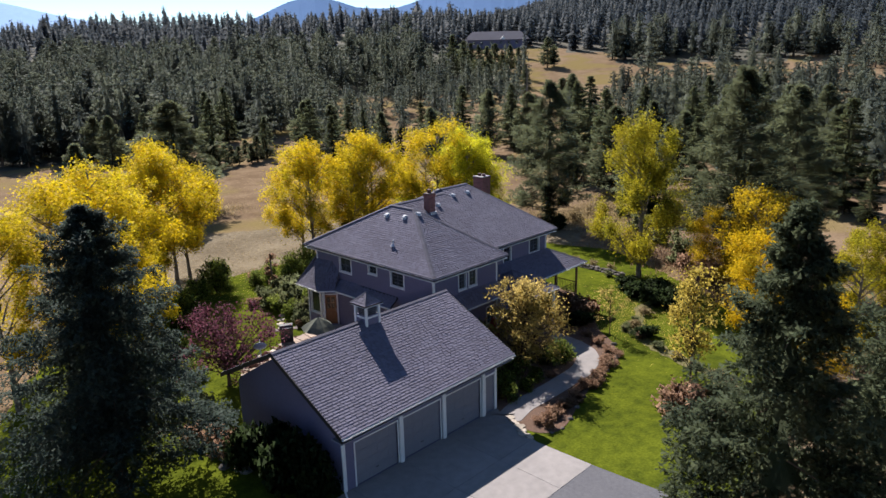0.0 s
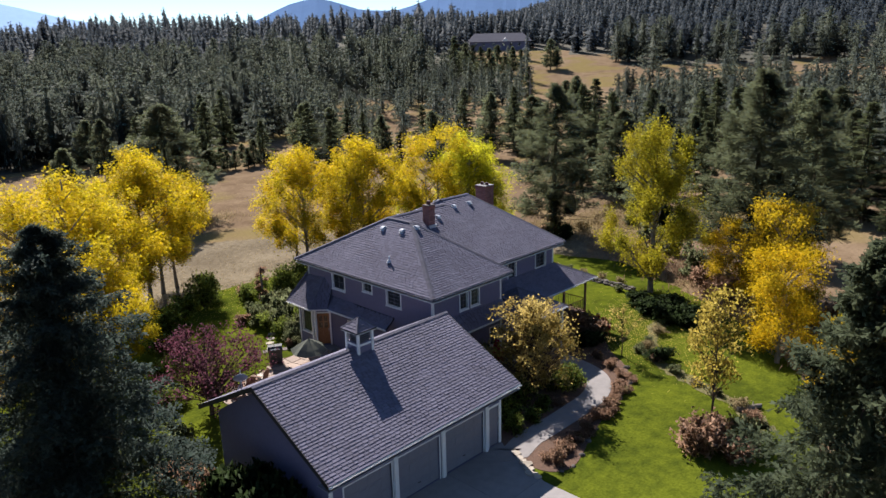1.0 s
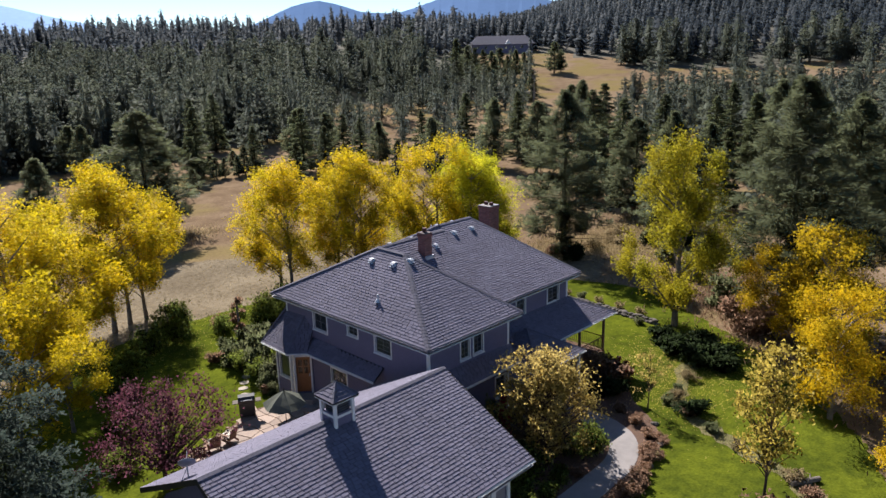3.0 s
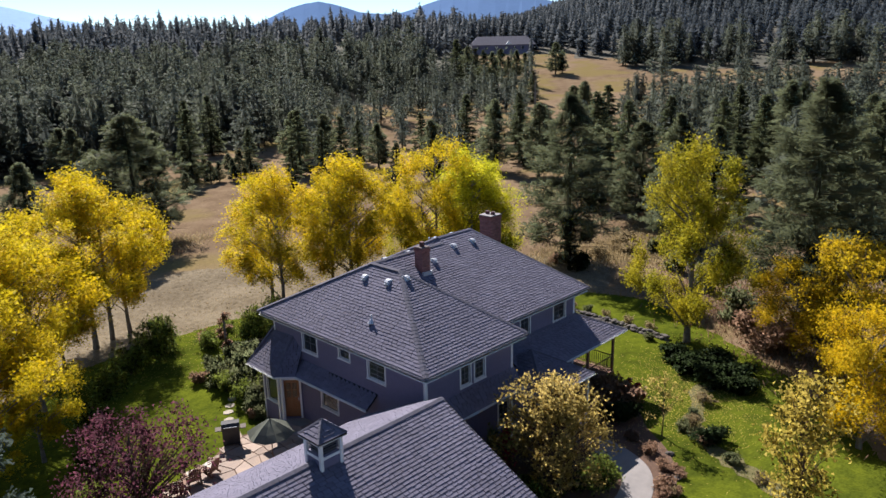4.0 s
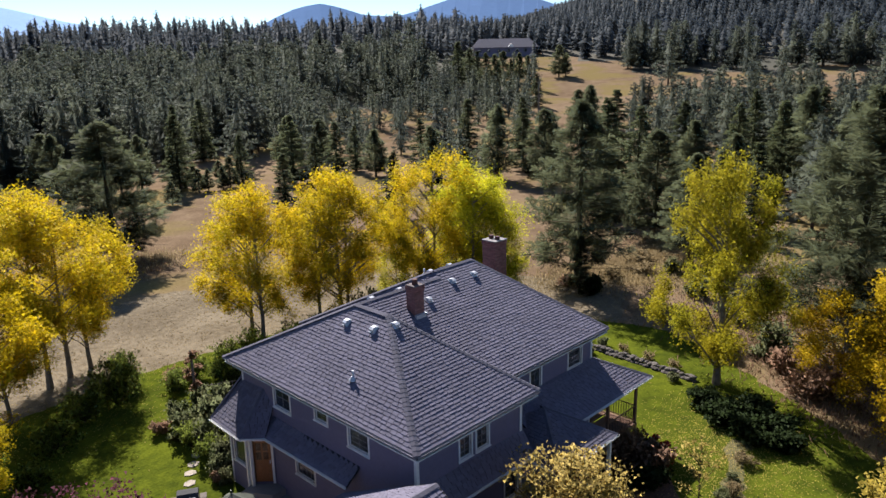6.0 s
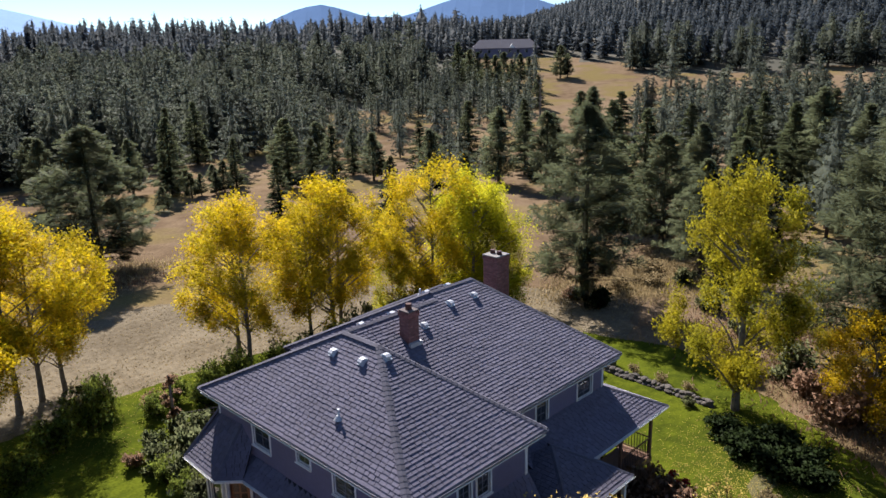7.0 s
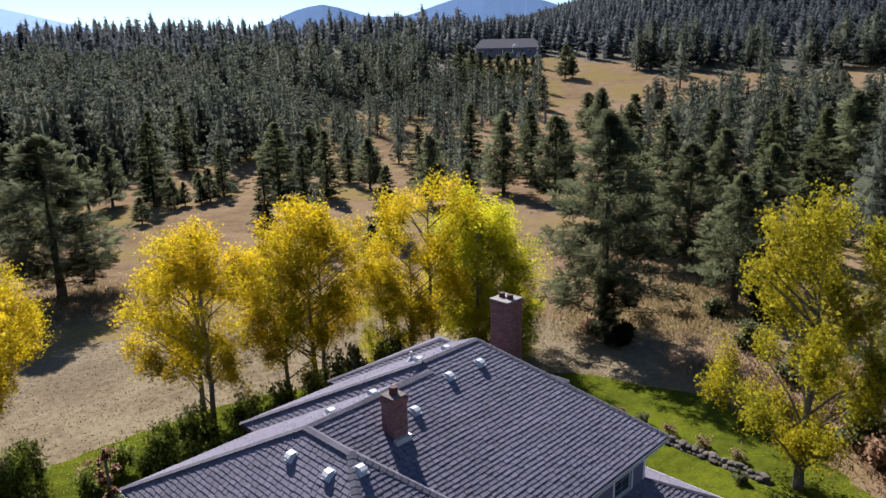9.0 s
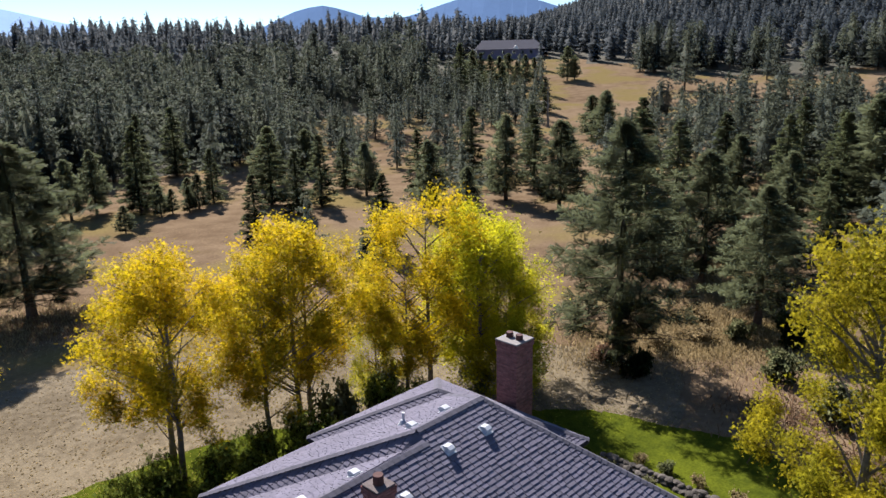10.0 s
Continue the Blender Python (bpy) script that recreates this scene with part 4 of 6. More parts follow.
def grill(x, y, turn):
    t = thing("barbecue_grill", "black gas barbecue with side shelves on the patio edge", "grill")
    t.matrix_world = pose(x, y, 0.05, 0, 0, turn)
    part("cabinet", boxes((-0.4, 0.4, -0.28, 0.28, 0.1, 0.85), bevel=0.02), BLACKM, t)
    bm = bmesh.new()
    prof = [(-0.3, 0.86), (-0.3, 1.02), (-0.2, 1.18), (0.0, 1.25), (0.2, 1.18), (0.3, 1.0), (0.3, 0.86)]
    s = [[bm.verts.new((sx, py, pz)) for py, pz in prof] for sx in (-0.42, 0.42)]
    bm.faces.new(s[0]), bm.faces.new(s[1])
    for i in range(len(prof)):
        j = (i + 1) % len(prof)
        bm.faces.new((s[0][i], s[0][j], s[1][j], s[1][i]))
    lid = part("lid", bm, BLACKM, t)
    part("handle", tube(bmesh.new(), (-0.3, -0.36, 1.05), (0.3, -0.36, 1.05), 0.018), ZINC, lid)
    for sx in (-1, 1):
        part("side_shelf", boxes((sx * 0.58 - 0.14, sx * 0.58 + 0.14, -0.22, 0.22, 0.84, 0.88), bevel=0.008), DEADWOOD, t)
        for sy in (-1, 1):
            part("castor", tube(bmesh.new(), (sx * 0.33 - 0.02, sy * 0.22, 0.05), (sx * 0.33 + 0.02, sy * 0.22, 0.05), 0.05, seg=10), BLACKM, t)


grill(24.05, 37.75, -30)


def umbrella(x, y):
    t = thing("patio_umbrella", "half-folded sage grey canvas patio umbrella", "umbrella")
    t.matrix_world = pose(x, y, 0.05, 0, 0, 12)
    part("pole", tube(bmesh.new(), (0, 0, 0), (0, 0, 2.5), 0.022), CEDAR, t)
    part("base", tube(bmesh.new(), (0, 0, 0), (0, 0, 0.09), 0.27, 0.24, 16), IRON, t)
    v = [(0, 0, 2.42)]
    n = 12
    for ring, (r, z, sag) in enumerate(((0.4, 2.22, 0.03), (0.78, 1.98, 0.06), (1.1, 1.75, 0.12))):
        for i in range(n):
            a = 2 * math.pi * i / n
            k = 0 if i % 2 == 0 else 1
            v.append(((r - 0.12 * k * r) * math.cos(a), (r - 0.12 * k * r) * math.sin(a), z - sag * k))
    bm = bmesh.new()
    vs = [bm.verts.new(q) for q in v]
    for i in range(n):
        j = (i + 1) % n
        bm.faces.new((vs[0], vs[1 + i], vs[1 + j]))
        for r in range(2):
            bm.faces.new((vs[1 + r * n + i], vs[1 + (r + 1) * n + i], vs[1 + (r + 1) * n + j], vs[1 + r * n + j]))
    c = part("canopy", bm, CANVAS, t)
    part("finial", tube(bmesh.new(), (0, 0, 2.42), (0, 0, 2.55), 0.04, 0.015), BLACKM, t)
    for i in range(0, n, 2):
        a = 2 * math.pi * i / n
        part("rib", tube(bmesh.new(), (0, 0, 2.38), (1.07 * math.cos(a), 1.07 * math.sin(a), 1.74), 0.01, seg=5), CEDAR, c)


umbrella(24.3, 34.5)
for x, y, r in ((24.95, 39.35, 20), (25.2, 40.1, 50), (25.65, 40.85, 10), (26.05, 41.45, 70), (26.6, 42.1, 30)):
    g = random.Random(int(x * 100))
    pts = [(x + g.uniform(0.24, 0.34) * math.cos(a), y + g.uniform(0.2, 0.3) * math.sin(a)) for a in (i * math.pi / 3 for i in range(6))]
    tagged(part("stepping_stone", prism(pts, 0.0, 0.05), STONE), "flat pale stepping stone set in the lawn", "stepping stone", "stepping stones to the patio")


def dish(x, y, z):
    t = thing("satellite_dish", "grey satellite dish on a bracket at the garage roof", "satellite dish")
    t.matrix_world = pose(x, y, z, 0, 0, 150)
    bm = bmesh.new()
    bmesh.ops.create_uvsphere(bm, u_segments=20, v_segments=12, radius=0.6, matrix=Matrix.Diagonal((1, 1, 1, 1)))
    bmesh.ops.delete(bm, geom=[v for v in bm.verts if v.co.z > -0.46], context="VERTS")
    bmesh.ops.solidify(bm, geom=bm.faces[:], thickness=0.012)
    bmesh.ops.transform(bm, matrix=pose(0, 0, 0.55, 55, 0, 0) @ Matrix.Translation((0, 0, 0.5)), verts=bm.verts)
    part("reflector", bm, GREYTRIM, t, smooth=True)
    part("mast", tube(bmesh.new(), (0, 0, -0.05), (0, 0, 0.5), 0.025), ZINC, t)
    part("brace", tube(bmesh.new(), (0.2, 0.1, -0.02), (0, 0, 0.35), 0.014), ZINC, t)
    part("feed_arm", tube(bmesh.new(), (0, 0, 0.45), (0, -0.42, 0.72), 0.012), ZINC, t)


dish(15.95, 27.4, 4.72)


def rock(x, y, r, seed, group, z=0.0, label="rounded grey field stone edging the bed"):
    bm = bmesh.new()
    bmesh.ops.create_icosphere(bm, subdivisions=2, radius=r)
    g = random.Random(seed)
    o = Vector((seed, seed * 0.7, 0))
    for v in bm.verts:
        v.co *= 1 + 0.45 * noise.noise(v.co / r * 0.9 + o)
        v.co.z *= 0.6
    ob = part("rock", bm, ROCK)
    ob.matrix_world = pose(x, y, z + r * 0.2, 0, 0, g.uniform(0, 360))
    return tagged(ob, label, "rock", group)


def border_stones():
    """A strip of pale broken stones between the apron and the bed."""
    g = random.Random(17)
    for i in range(14):
        k = i / 13
        x, y, r = 25.55 - 0.95 * k + g.uniform(0.0, 0.3), 20.5 - 1.75 * k + g.uniform(-0.1, 0.1), g.uniform(0.14, 0.22)
        pts = [(x + r * g.uniform(0.8, 1.2) * math.cos(a), y + r * g.uniform(0.8, 1.2) * math.sin(a)) for a in (j * 1.047 for j in range(6))]
        tagged(part("border_stone", prism(pts, 0.0, 0.07 + g.uniform(0, 0.03)), STONE), "flat pale broken stone edging the concrete apron", "stone", "stones edging the apron")


border_stones()


def lawn_log(x, y, turn):
    t = thing("log", "short weathered grey log lying on the lawn", "log")
    t.matrix_world = pose(x, y, 0.12, 0, 0, turn)
    part("trunk", tube(bmesh.new(), (-0.7, 0, 0), (0.7, 0.05, 0.02), 0.14, 0.11, 10), DEADWOOD, t)
    part("branch_stub", tube(bmesh.new(), (0.2, 0, 0.05), (0.35, 0.22, 0.2), 0.05, 0.03, 6), DEADWOOD, t)


lawn_log(36.9, 14.3, -35)

g = random.Random(9)
for i in range(64):
    y, up = 28.3 + (i // 2) * 0.3 + 0.15 * (i % 2), i % 2
    rock(49.9 + 0.15 * up + 0.12 * math.sin(0.4 * y) + g.uniform(-0.05, 0.05), y, g.uniform(0.17, 0.27) - 0.03 * up, i, "rocks of the terrace edge", 0.16 * up, "dark rough stone stacked along the terrace edge")
for i in range(14):
    rock(14.0 + g.uniform(-0.5, 0.5), 26.5 + i * 0.33, g.uniform(0.15, 0.35), 50 + i, "rocks by the garage")
for i in range(12):
    q = Vector(BED[(8 + i * 2) % len(BED)])
    rock(q.x, q.y, g.uniform(0.1, 0.2), 80 + i, "rocks along the bed")


def trellis(x, y, turn):
    t = thing("trellis_fence", "low lattice fence grown with vines", "fence")
    t.matrix_world = pose(x, y, 0, 0, 0, turn)
    for i in range(9):
        part("upright", boxes((i * 0.35 - 0.02, i * 0.35 + 0.02, -0.02, 0.02, 0, 1.25)), DEADWOOD, t)
    for z in (0.25, 0.6, 0.95, 1.2):
        part("rail", boxes((0, 2.8, -0.042, -0.022, z, z + 0.05)), DEADWOOD, t)


trellis(29.2, 46.6, -25)

# ---- plants ----
def kites(base, along, across):
    """Leaf-like diamonds, folded flat: points base, mid sides, tip."""
    n = len(base)
    v = np.empty((n, 4, 3), np.float32)
    v[:, 0] = base
    v[:, 1] = base + along * 0.5 + across * 0.5
    v[:, 2] = base + along
    v[:, 3] = base + along * 0.5 - across * 0.5
    return v.reshape(-1, 3), np.arange(n * 4, dtype=np.int32).reshape(-1, 4)


def unit(a):
    return a / np.maximum(np.linalg.norm(a, axis=-1, keepdims=True), 1e-9)


UP = np.array([0.0, 0.0, 1.0])


def sprays(base, tip, side, normal):
    """Three-cornered sprays of needles, from a narrow foot to a ragged end."""
    n = len(base)
    v = np.empty((n, 3, 3), np.float32)
    v[:, 0], v[:, 1], v[:, 2] = base, tip + side, tip - side
    return v.reshape(-1, 3), np.repeat(normal.astype(np.float32), 3, 0)


def tufted_crown(seed, h, radius, low, branches, clumps, tufts, puff, lift=0.1, droop=0.1, power=0.75, ragged=0.3, flat=0.7, width=0.3, top=0.5, belly=0.82):
    """A conifer's crown: branches in loose whorls, each set with rounded puffs of needle sprays."""
    g = np.random.RandomState(seed)
    z = low + (h - low) * ((np.arange(branches) + g.rand(branches)) / branches) ** 1.15
    k = np.clip((h - z) / (h - low), 0, 1)
    ln = radius * np.clip(k, 0.02, 1) ** power * (1 - ragged + 2 * ragged * g.rand(branches))
    ln *= np.where(k > belly, 1 - 0.45 * (k - belly) / (1 - belly), 1)
    az = np.arange(branches) * 2.4 + 0.7 * g.randn(branches)
    rise = lift + top * (1 - k) ** 2 + 0.1 * g.randn(branches)
    out = np.stack([np.cos(az), np.sin(az), 0 * az], -1)
    side = np.stack([-np.sin(az), np.cos(az), 0 * az], -1)
    s = 0.3 + 0.7 * (np.arange(clumps)[None] + g.rand(branches, clumps)) / clumps
    c = out[:, None] * (ln[:, None] * s)[..., None] + side[:, None] * (0.2 * ln[:, None] * g.randn(branches, clumps))[..., None]
    c[..., 2] += z[:, None] + ln[:, None] * (rise[:, None] * s - droop * s ** 2) + 0.1 * puff * g.randn(branches, clumps)
    rc = puff * g.uniform(0.65, 1.25, (branches, clumps)) * (0.5 + 0.5 * np.sqrt(k))[:, None]
    n = branches * clumps
    c, rc, o = c.reshape(n, 1, 3), rc.reshape(n, 1, 1), np.repeat(out, clumps, 0)[:, None]
    u = unit(g.randn(n, tufts, 3) * np.array([1, 1, flat]) + 0.55 * o + 0.3 * UP)
    tip = c + u * rc * g.uniform(0.75, 1.2, (n, tufts, 1)) * np.array([1, 1, flat])
    across = unit(np.cross(u, g.randn(n, tufts, 3))) * rc * width
    nrm = unit(UP + 0.38 * g.randn(n, tufts, 3))
    return sprays((c - u * rc * 0.15).reshape(-1, 3), tip.reshape(-1, 3), across.reshape(-1, 3), nrm.reshape(-1, 3))


def tiered_heart(seed, h, radius, low, tiers, seg, full, power=0.8):
    """The close-grown inside of a crown: skirts of boughs, one over the other, with a broken rim."""
    g = np.random.RandomState(seed + 900)
    v, nn = [], []
    for j in range(tiers):
        t0, t1 = j / tiers, min(1.0, (j + 1.5) / tiers)
        w = radius * full * (1 - t0) ** power * g.uniform(0.8, 1.15) * (0.7 if j == 0 else 1)
        z0, z1 = low + (h - low) * t0, low + (h - low) * t1
        a = np.arange(seg) * 6.283 / seg + g.rand() * 6
        r = w * g.uniform(0.65, 1.3, seg)
        zz = z0 + (z1 - z0) * 0.18 * g.randn(seg)
        rim = np.stack([r * np.cos(a), r * np.sin(a), zz], -1)
        tip = np.array([0.05 * w, 0, z1])
        for i in range(seg):
            p, q = rim[i], rim[(i + 1) % seg]
            for x in (p, q):
                v.append(x)
                nn.append((0.3 * x[0] / (w + 0.01), 0.3 * x[1] / (w + 0.01), 1))
            v.append(tip)
            nn.append((0.2 * math.cos(a[i]), 0.2 * math.sin(a[i]), 1))
    return np.array(v, np.float32), unit(np.array(nn, np.float32))


def spruce_crown(seed, h, radius, low, boughs, twigs, needles, size, power):
    """A spruce seen close: arching boughs with side twigs, each hung with needle sprays."""
    g = np.random.RandomState(seed)
    z = low + (h - low) * ((np.arange(boughs) + g.rand(boughs)) / boughs) ** 0.95
    k = (h - z) / (h - low)
    ln = radius * (1 - (1 - np.clip(k, 0.012, 1)) ** power) * g.uniform(0.66, 1.16, boughs)
    ln *= np.where(k > 0.85, 1 - (k - 0.85) * 1.6, 1)
    az = np.arange(boughs) * 2.4 + 0.5 * g.randn(boughs)
    out = np.stack([np.cos(az), np.sin(az), 0 * az], -1)
    side = np.stack([-np.sin(az), np.cos(az), 0 * az], -1)
    rise = -0.02 + 0.75 * (1 - k) ** 2 + 0.1 * g.randn(boughs)
    s = 0.12 + 0.88 * (np.arange(twigs)[None] + g.rand(boughs, twigs)) / twigs
    foot = out[:, None] * (ln[:, None] * s)[..., None]
    foot[..., 2] += z[:, None] + ln[:, None] * (rise[:, None] * s - 0.5 * s ** 2 + 0.3 * s ** 3)
    hand = np.where((np.arange(twigs) % 2)[None] == 0, 1.0, -1.0) * g.uniform(0.5, 1.1, (boughs, twigs))
    tl = np.clip(0.36 * ln[:, None] * (1.15 - 0.85 * s) + 0.1, 0.12, 1.0) * g.uniform(0.7, 1.2, (boughs, twigs))
    td = unit(out[:, None] * 0.75 + side[:, None] * hand[..., None] - UP * g.uniform(0.05, 0.45, (boughs, twigs, 1)))
    q = g.rand(boughs, twigs, needles, 1)
    p = foot[:, :, None] + td[:, :, None] * tl[..., None, None] * q - UP * (0.25 * tl[..., None, None] * q * q) + 0.05 * g.randn(boughs, twigs, needles, 3)
    d = unit(td[:, :, None] + 0.55 * g.randn(boughs, twigs, needles, 3))
    sz = size * g.uniform(0.6, 1.3, (boughs, twigs, needles, 1)) * (0.55 + 0.45 * np.sqrt(k))[:, None, None, None]
    across = unit(np.cross(d, UP + 0.8 * g.randn(boughs, twigs, needles, 3))) * sz * 0.24
    nrm = unit(UP + 0.42 * g.randn(boughs, twigs, needles, 3))
    return sprays(p.reshape(-1, 3), (p + d * sz).reshape(-1, 3), across.reshape(-1, 3), nrm.reshape(-1, 3))


def trunk_mesh(name, h, r, mat, seed=0, lean=0.02, seg=8, limbs=()):
    g = random.Random(seed)
    rings = 9
    v, f = [], []
    ox = oy = 0.0
    for j in range(rings):
        t = j / (rings - 1)
        rr = r * (1 - 0.93 * t) * (1 + 0.5 * max(0, 0.1 - t) * 5)
        for i in range(seg):
            a = 2 * math.pi * i / seg
            v.append((ox + rr * math.cos(a) * g.uniform(0.88, 1.12), oy + rr * math.sin(a) * g.uniform(0.88, 1.12), h * t - 0.1))
        ox += g.uniform(-1, 1) * lean * h / rings
        oy += g.uniform(-1, 1) * lean * h / rings
    for j in range(rings - 1):
        for i in range(seg):
            k = (i + 1) % seg
            f.append((j * seg + i, j * seg + k, (j + 1) * seg + k, (j + 1) * seg + i))
    for a, b, r0 in limbs:
        a, b = Vector(a), Vector(b)
        d = (b - a).normalized()
        s1 = d.orthogonal().normalized()
        s2 = d.cross(s1)
        mid = (a + b) / 2 + Vector((g.uniform(-1, 1), g.uniform(-1, 1), g.uniform(0, 1))) * 0.06 * (b - a).length
        k = len(v)
        for p, rr in ((a, r0), (mid, r0 * 0.7), (b, r0 * 0.25)):
            for i in range(4):
                q = p + s1 * rr * math.cos(i * math.pi / 2) + s2 * rr * math.sin(i * math.pi / 2)
                v.append(tuple(q))
        for j in range(2):
            for i in range(4):
                n = (i + 1) % 4
                f.append((k + j * 4 + i, k + j * 4 + n, k + (j + 1) * 4 + n, k + (j + 1) * 4 + i))
    return mesh_np(name, v, f, mat)


def broad_crown(seed, h, radius, low, clumps, leaves, size, top=0.55, gap=0.35, spread=0.2, squash=0.8, lobes=12, body=(0.28, 0.5)):
    """Leaves in uneven clumps round limb ends; returns the crown's arrays and the limb ends."""
    g = np.random.RandomState(seed)
    t = (np.arange(lobes) + g.rand(lobes)) / lobes
    prof = np.where(t < 1 - top, 0.5 + 0.5 * t / (1 - top), np.sqrt(np.clip(1 - ((t - (1 - top)) / top) ** 2, 0.04, 1)))
    az = np.arange(lobes) * 2.4 + 0.6 * g.randn(lobes)
    rl = radius * prof * g.uniform(gap, 0.95, lobes)
    heart = np.stack([rl * np.cos(az), rl * np.sin(az), low + (h - low) * (0.06 + 0.88 * t)], -1)
    lobe = radius * g.uniform(*body, lobes)
    which = g.randint(0, lobes, clumps)
    q = unit(g.randn(clumps, 3)) * g.rand(clumps, 1) ** 0.4 * np.array([1, 1, 0.85])
    c = heart[which] + q * lobe[which][:, None] * np.array([1, 1, max(1.0, squash)])
    c[:, 2] = np.clip(c[:, 2], low * 0.8, h)
    cs = radius * spread * g.uniform(0.55, 1.15, clumps)
    p = c[:, None] + g.randn(clumps, leaves, 3) * cs[:, None, None] * np.array([0.6, 0.6, 0.6 * squash])
    p = p.reshape(-1, 3)
    n = len(p)
    along = unit(g.randn(n, 3) + np.array([0, 0, -0.4]))
    across = unit(np.cross(along, g.randn(n, 3)))
    sz = size * g.uniform(0.6, 1.3, (n, 1))
    v, nn = sprays(p, p + along * sz, across * sz * 0.55, unit(UP + 0.42 * g.randn(n, 3)))
    return v, np.arange(len(v)).reshape(-1, 3), c, nn


def make_conifer(seed, h, radius, low, crown, heart, mat, trunk_r, bark=None):
    """Crown and trunk of one conifer; crown: sprays and their normals, heart: the same for the inside."""
    v, nn = np.concatenate([crown[0], heart[0]]), np.concatenate([crown[1], heart[1]])
    g = random.Random(seed)
    limbs = []
    for _ in range(40):
        z = g.uniform(low * 0.7, h * 0.85)
        a = g.uniform(0, 6.28)
        l = radius * min(1, (h - z) / (h - low)) * 0.8
        limbs.append(((0, 0, z), (l * math.cos(a), l * math.sin(a), z + 0.05 * l), 0.03 * h / 12))
    return mesh_np("crown", v, np.arange(len(v)).reshape(-1, 3), mat, nn), trunk_mesh("trunk", h * 0.97, trunk_r, bark or BARK, seed, limbs=limbs)


def make_spruce(seed, h, radius, low, boughs, twigs, needles, size, power, mat):
    return make_conifer(seed, h, radius, low, spruce_crown(seed, h, radius, low, boughs, twigs, needles, size, power), tiered_heart(seed, h * 0.94, radius, low + 0.4, 16, 9, 0.36), mat, 0.26)


def make_pine(seed, h, radius, low, branches, clumps, tufts, puff, width=0.11):
    """A ponderosa: an egg-shaped open crown of puffed needles on up-curved branches."""
    crown = tufted_crown(seed, h, radius, low, branches, clumps, tufts, puff, lift=0.36, droop=0.16, power=0.9, ragged=0.36, flat=0.9, width=width, belly=0.74, top=0.9)
    return make_conifer(seed, h, radius, low, crown, tiered_heart(seed, h * 0.9, radius, low + 1.8, 8, 7, 0.2, 0.7), PINE, 0.2)


def make_fir(seed, h, radius, low, branches, clumps, tufts, puff, width=0.12):
    """A fir: a dense cone of flat, slightly hanging boughs."""
    crown = tufted_crown(seed, h, radius, low, branches, clumps, tufts, puff, lift=0.02, droop=0.16, power=0.85, ragged=0.26, flat=0.5, width=width)
    return make_conifer(seed, h, radius, low, crown, tiered_heart(seed, h * 0.93, radius, low + 0.3, 11, 8, 0.3, 0.85), FIR, 0.2)


def place_tree(name, meshes, x, y, scale, turn, label, category, group="", z=None, wide=1.0):
    t = thing(name, label, category, group)
    t.matrix_world = pose(x, y, height(x, y) if z is None else z, 0, 0, turn) @ Matrix.Diagonal((scale * wide, scale * wide, scale, 1))
    crown, trunk = meshes
    part("trunk", trunk, None, t)
    part("crown", crown, None, t)
    return t


def make_broad(seed, h, radius, low, clumps, leaves, size, mat, trunk_r, bark, twigs=34, **kw):
    v, f, c, nn = broad_crown(seed, h, radius, low, clumps, leaves, size, **kw)
    limbs = []
    for x, y, z in c[:: max(1, len(c) // twigs)]:
        z0 = max(low * 0.55, z - 0.9 * math.hypot(x, y) - 0.2)
        limbs.append(((0, 0, z0), (x, y, z), trunk_r * 0.32))
    return mesh_np("crown", v, f, mat, nn), trunk_mesh("trunk", h * 0.93, trunk_r, bark, seed, lean=0.05, limbs=limbs)


rng = random.Random(7)
# big foreground spruces
SPR = [make_spruce(11, 14.0, 3.4, 0.8, 160, 20, 24, 0.2, 2.1, SPRUCE), make_spruce(12, 12.6, 4.4, 1.6, 165, 20, 26, 0.21, 2.6, SHADESPRUCE)]
place_tree("spruce_tree", SPR[0], 16.7, 4.9, 1.05, 20, "tall dark green spruce with drooping boughs beside the driveway", "spruce tree")
place_tree("spruce_tree", SPR[0], 19.8, 2.6, 1.0, 140, "tall dark green spruce with drooping boughs beside the driveway", "spruce tree")
place_tree("spruce_tree", SPR[1], 9.75, 29.3, 1.0, 70, "broad dark blue-green spruce beside the garage", "spruce tree")

# pines
PINES = [make_pine(20 + i, 12.0, 3.0 + 0.3 * (i % 2), 1.6, 105, 5, 35, 0.49) for i in range(3)]
FIRS = [make_fir(30 + i, 13.0, 2.9, 0.9, 150, 5, 30, 0.47) for i in range(3)]
FAR_PINES = [make_pine(24 + i, 12.0, 3.0 + 0.3 * (i % 2), 1.2, 84, 4, 17, 0.72, 0.19) for i in range(3)]
FAR_FIRS = [make_fir(34 + i, 13.0, 2.9, 0.7, 95, 4, 16, 0.66, 0.2) for i in range(3)]
NEAR_PINES = []


def stand(where, *trees):
    """Conifers of one part of the grounds, each as x, y, height and spread for its height."""
    for x, y, h, k in trees:
        NEAR_PINES.append((x, y))
        fir, near = k <= 0.22 and h > 5, math.hypot(x - 24, y - 22) < 58
        kinds = (FIRS if near else FAR_FIRS) if fir else (PINES if near else FAR_PINES)
        place_tree("fir_tree" if fir else "pine_tree", kinds[rng.randrange(len(kinds))], x, y, h / (13 if fir else 12), rng.uniform(0, 360),
                   "dark green conical fir " + where if fir else "small bushy young pine " + where if h < 5 else "grey-green ponderosa pine " + where,
                   "fir tree" if fir else "pine tree", "conifers round the house", wide=(1.3 * k / 0.22) if fir else (1.4 * k / 0.26))


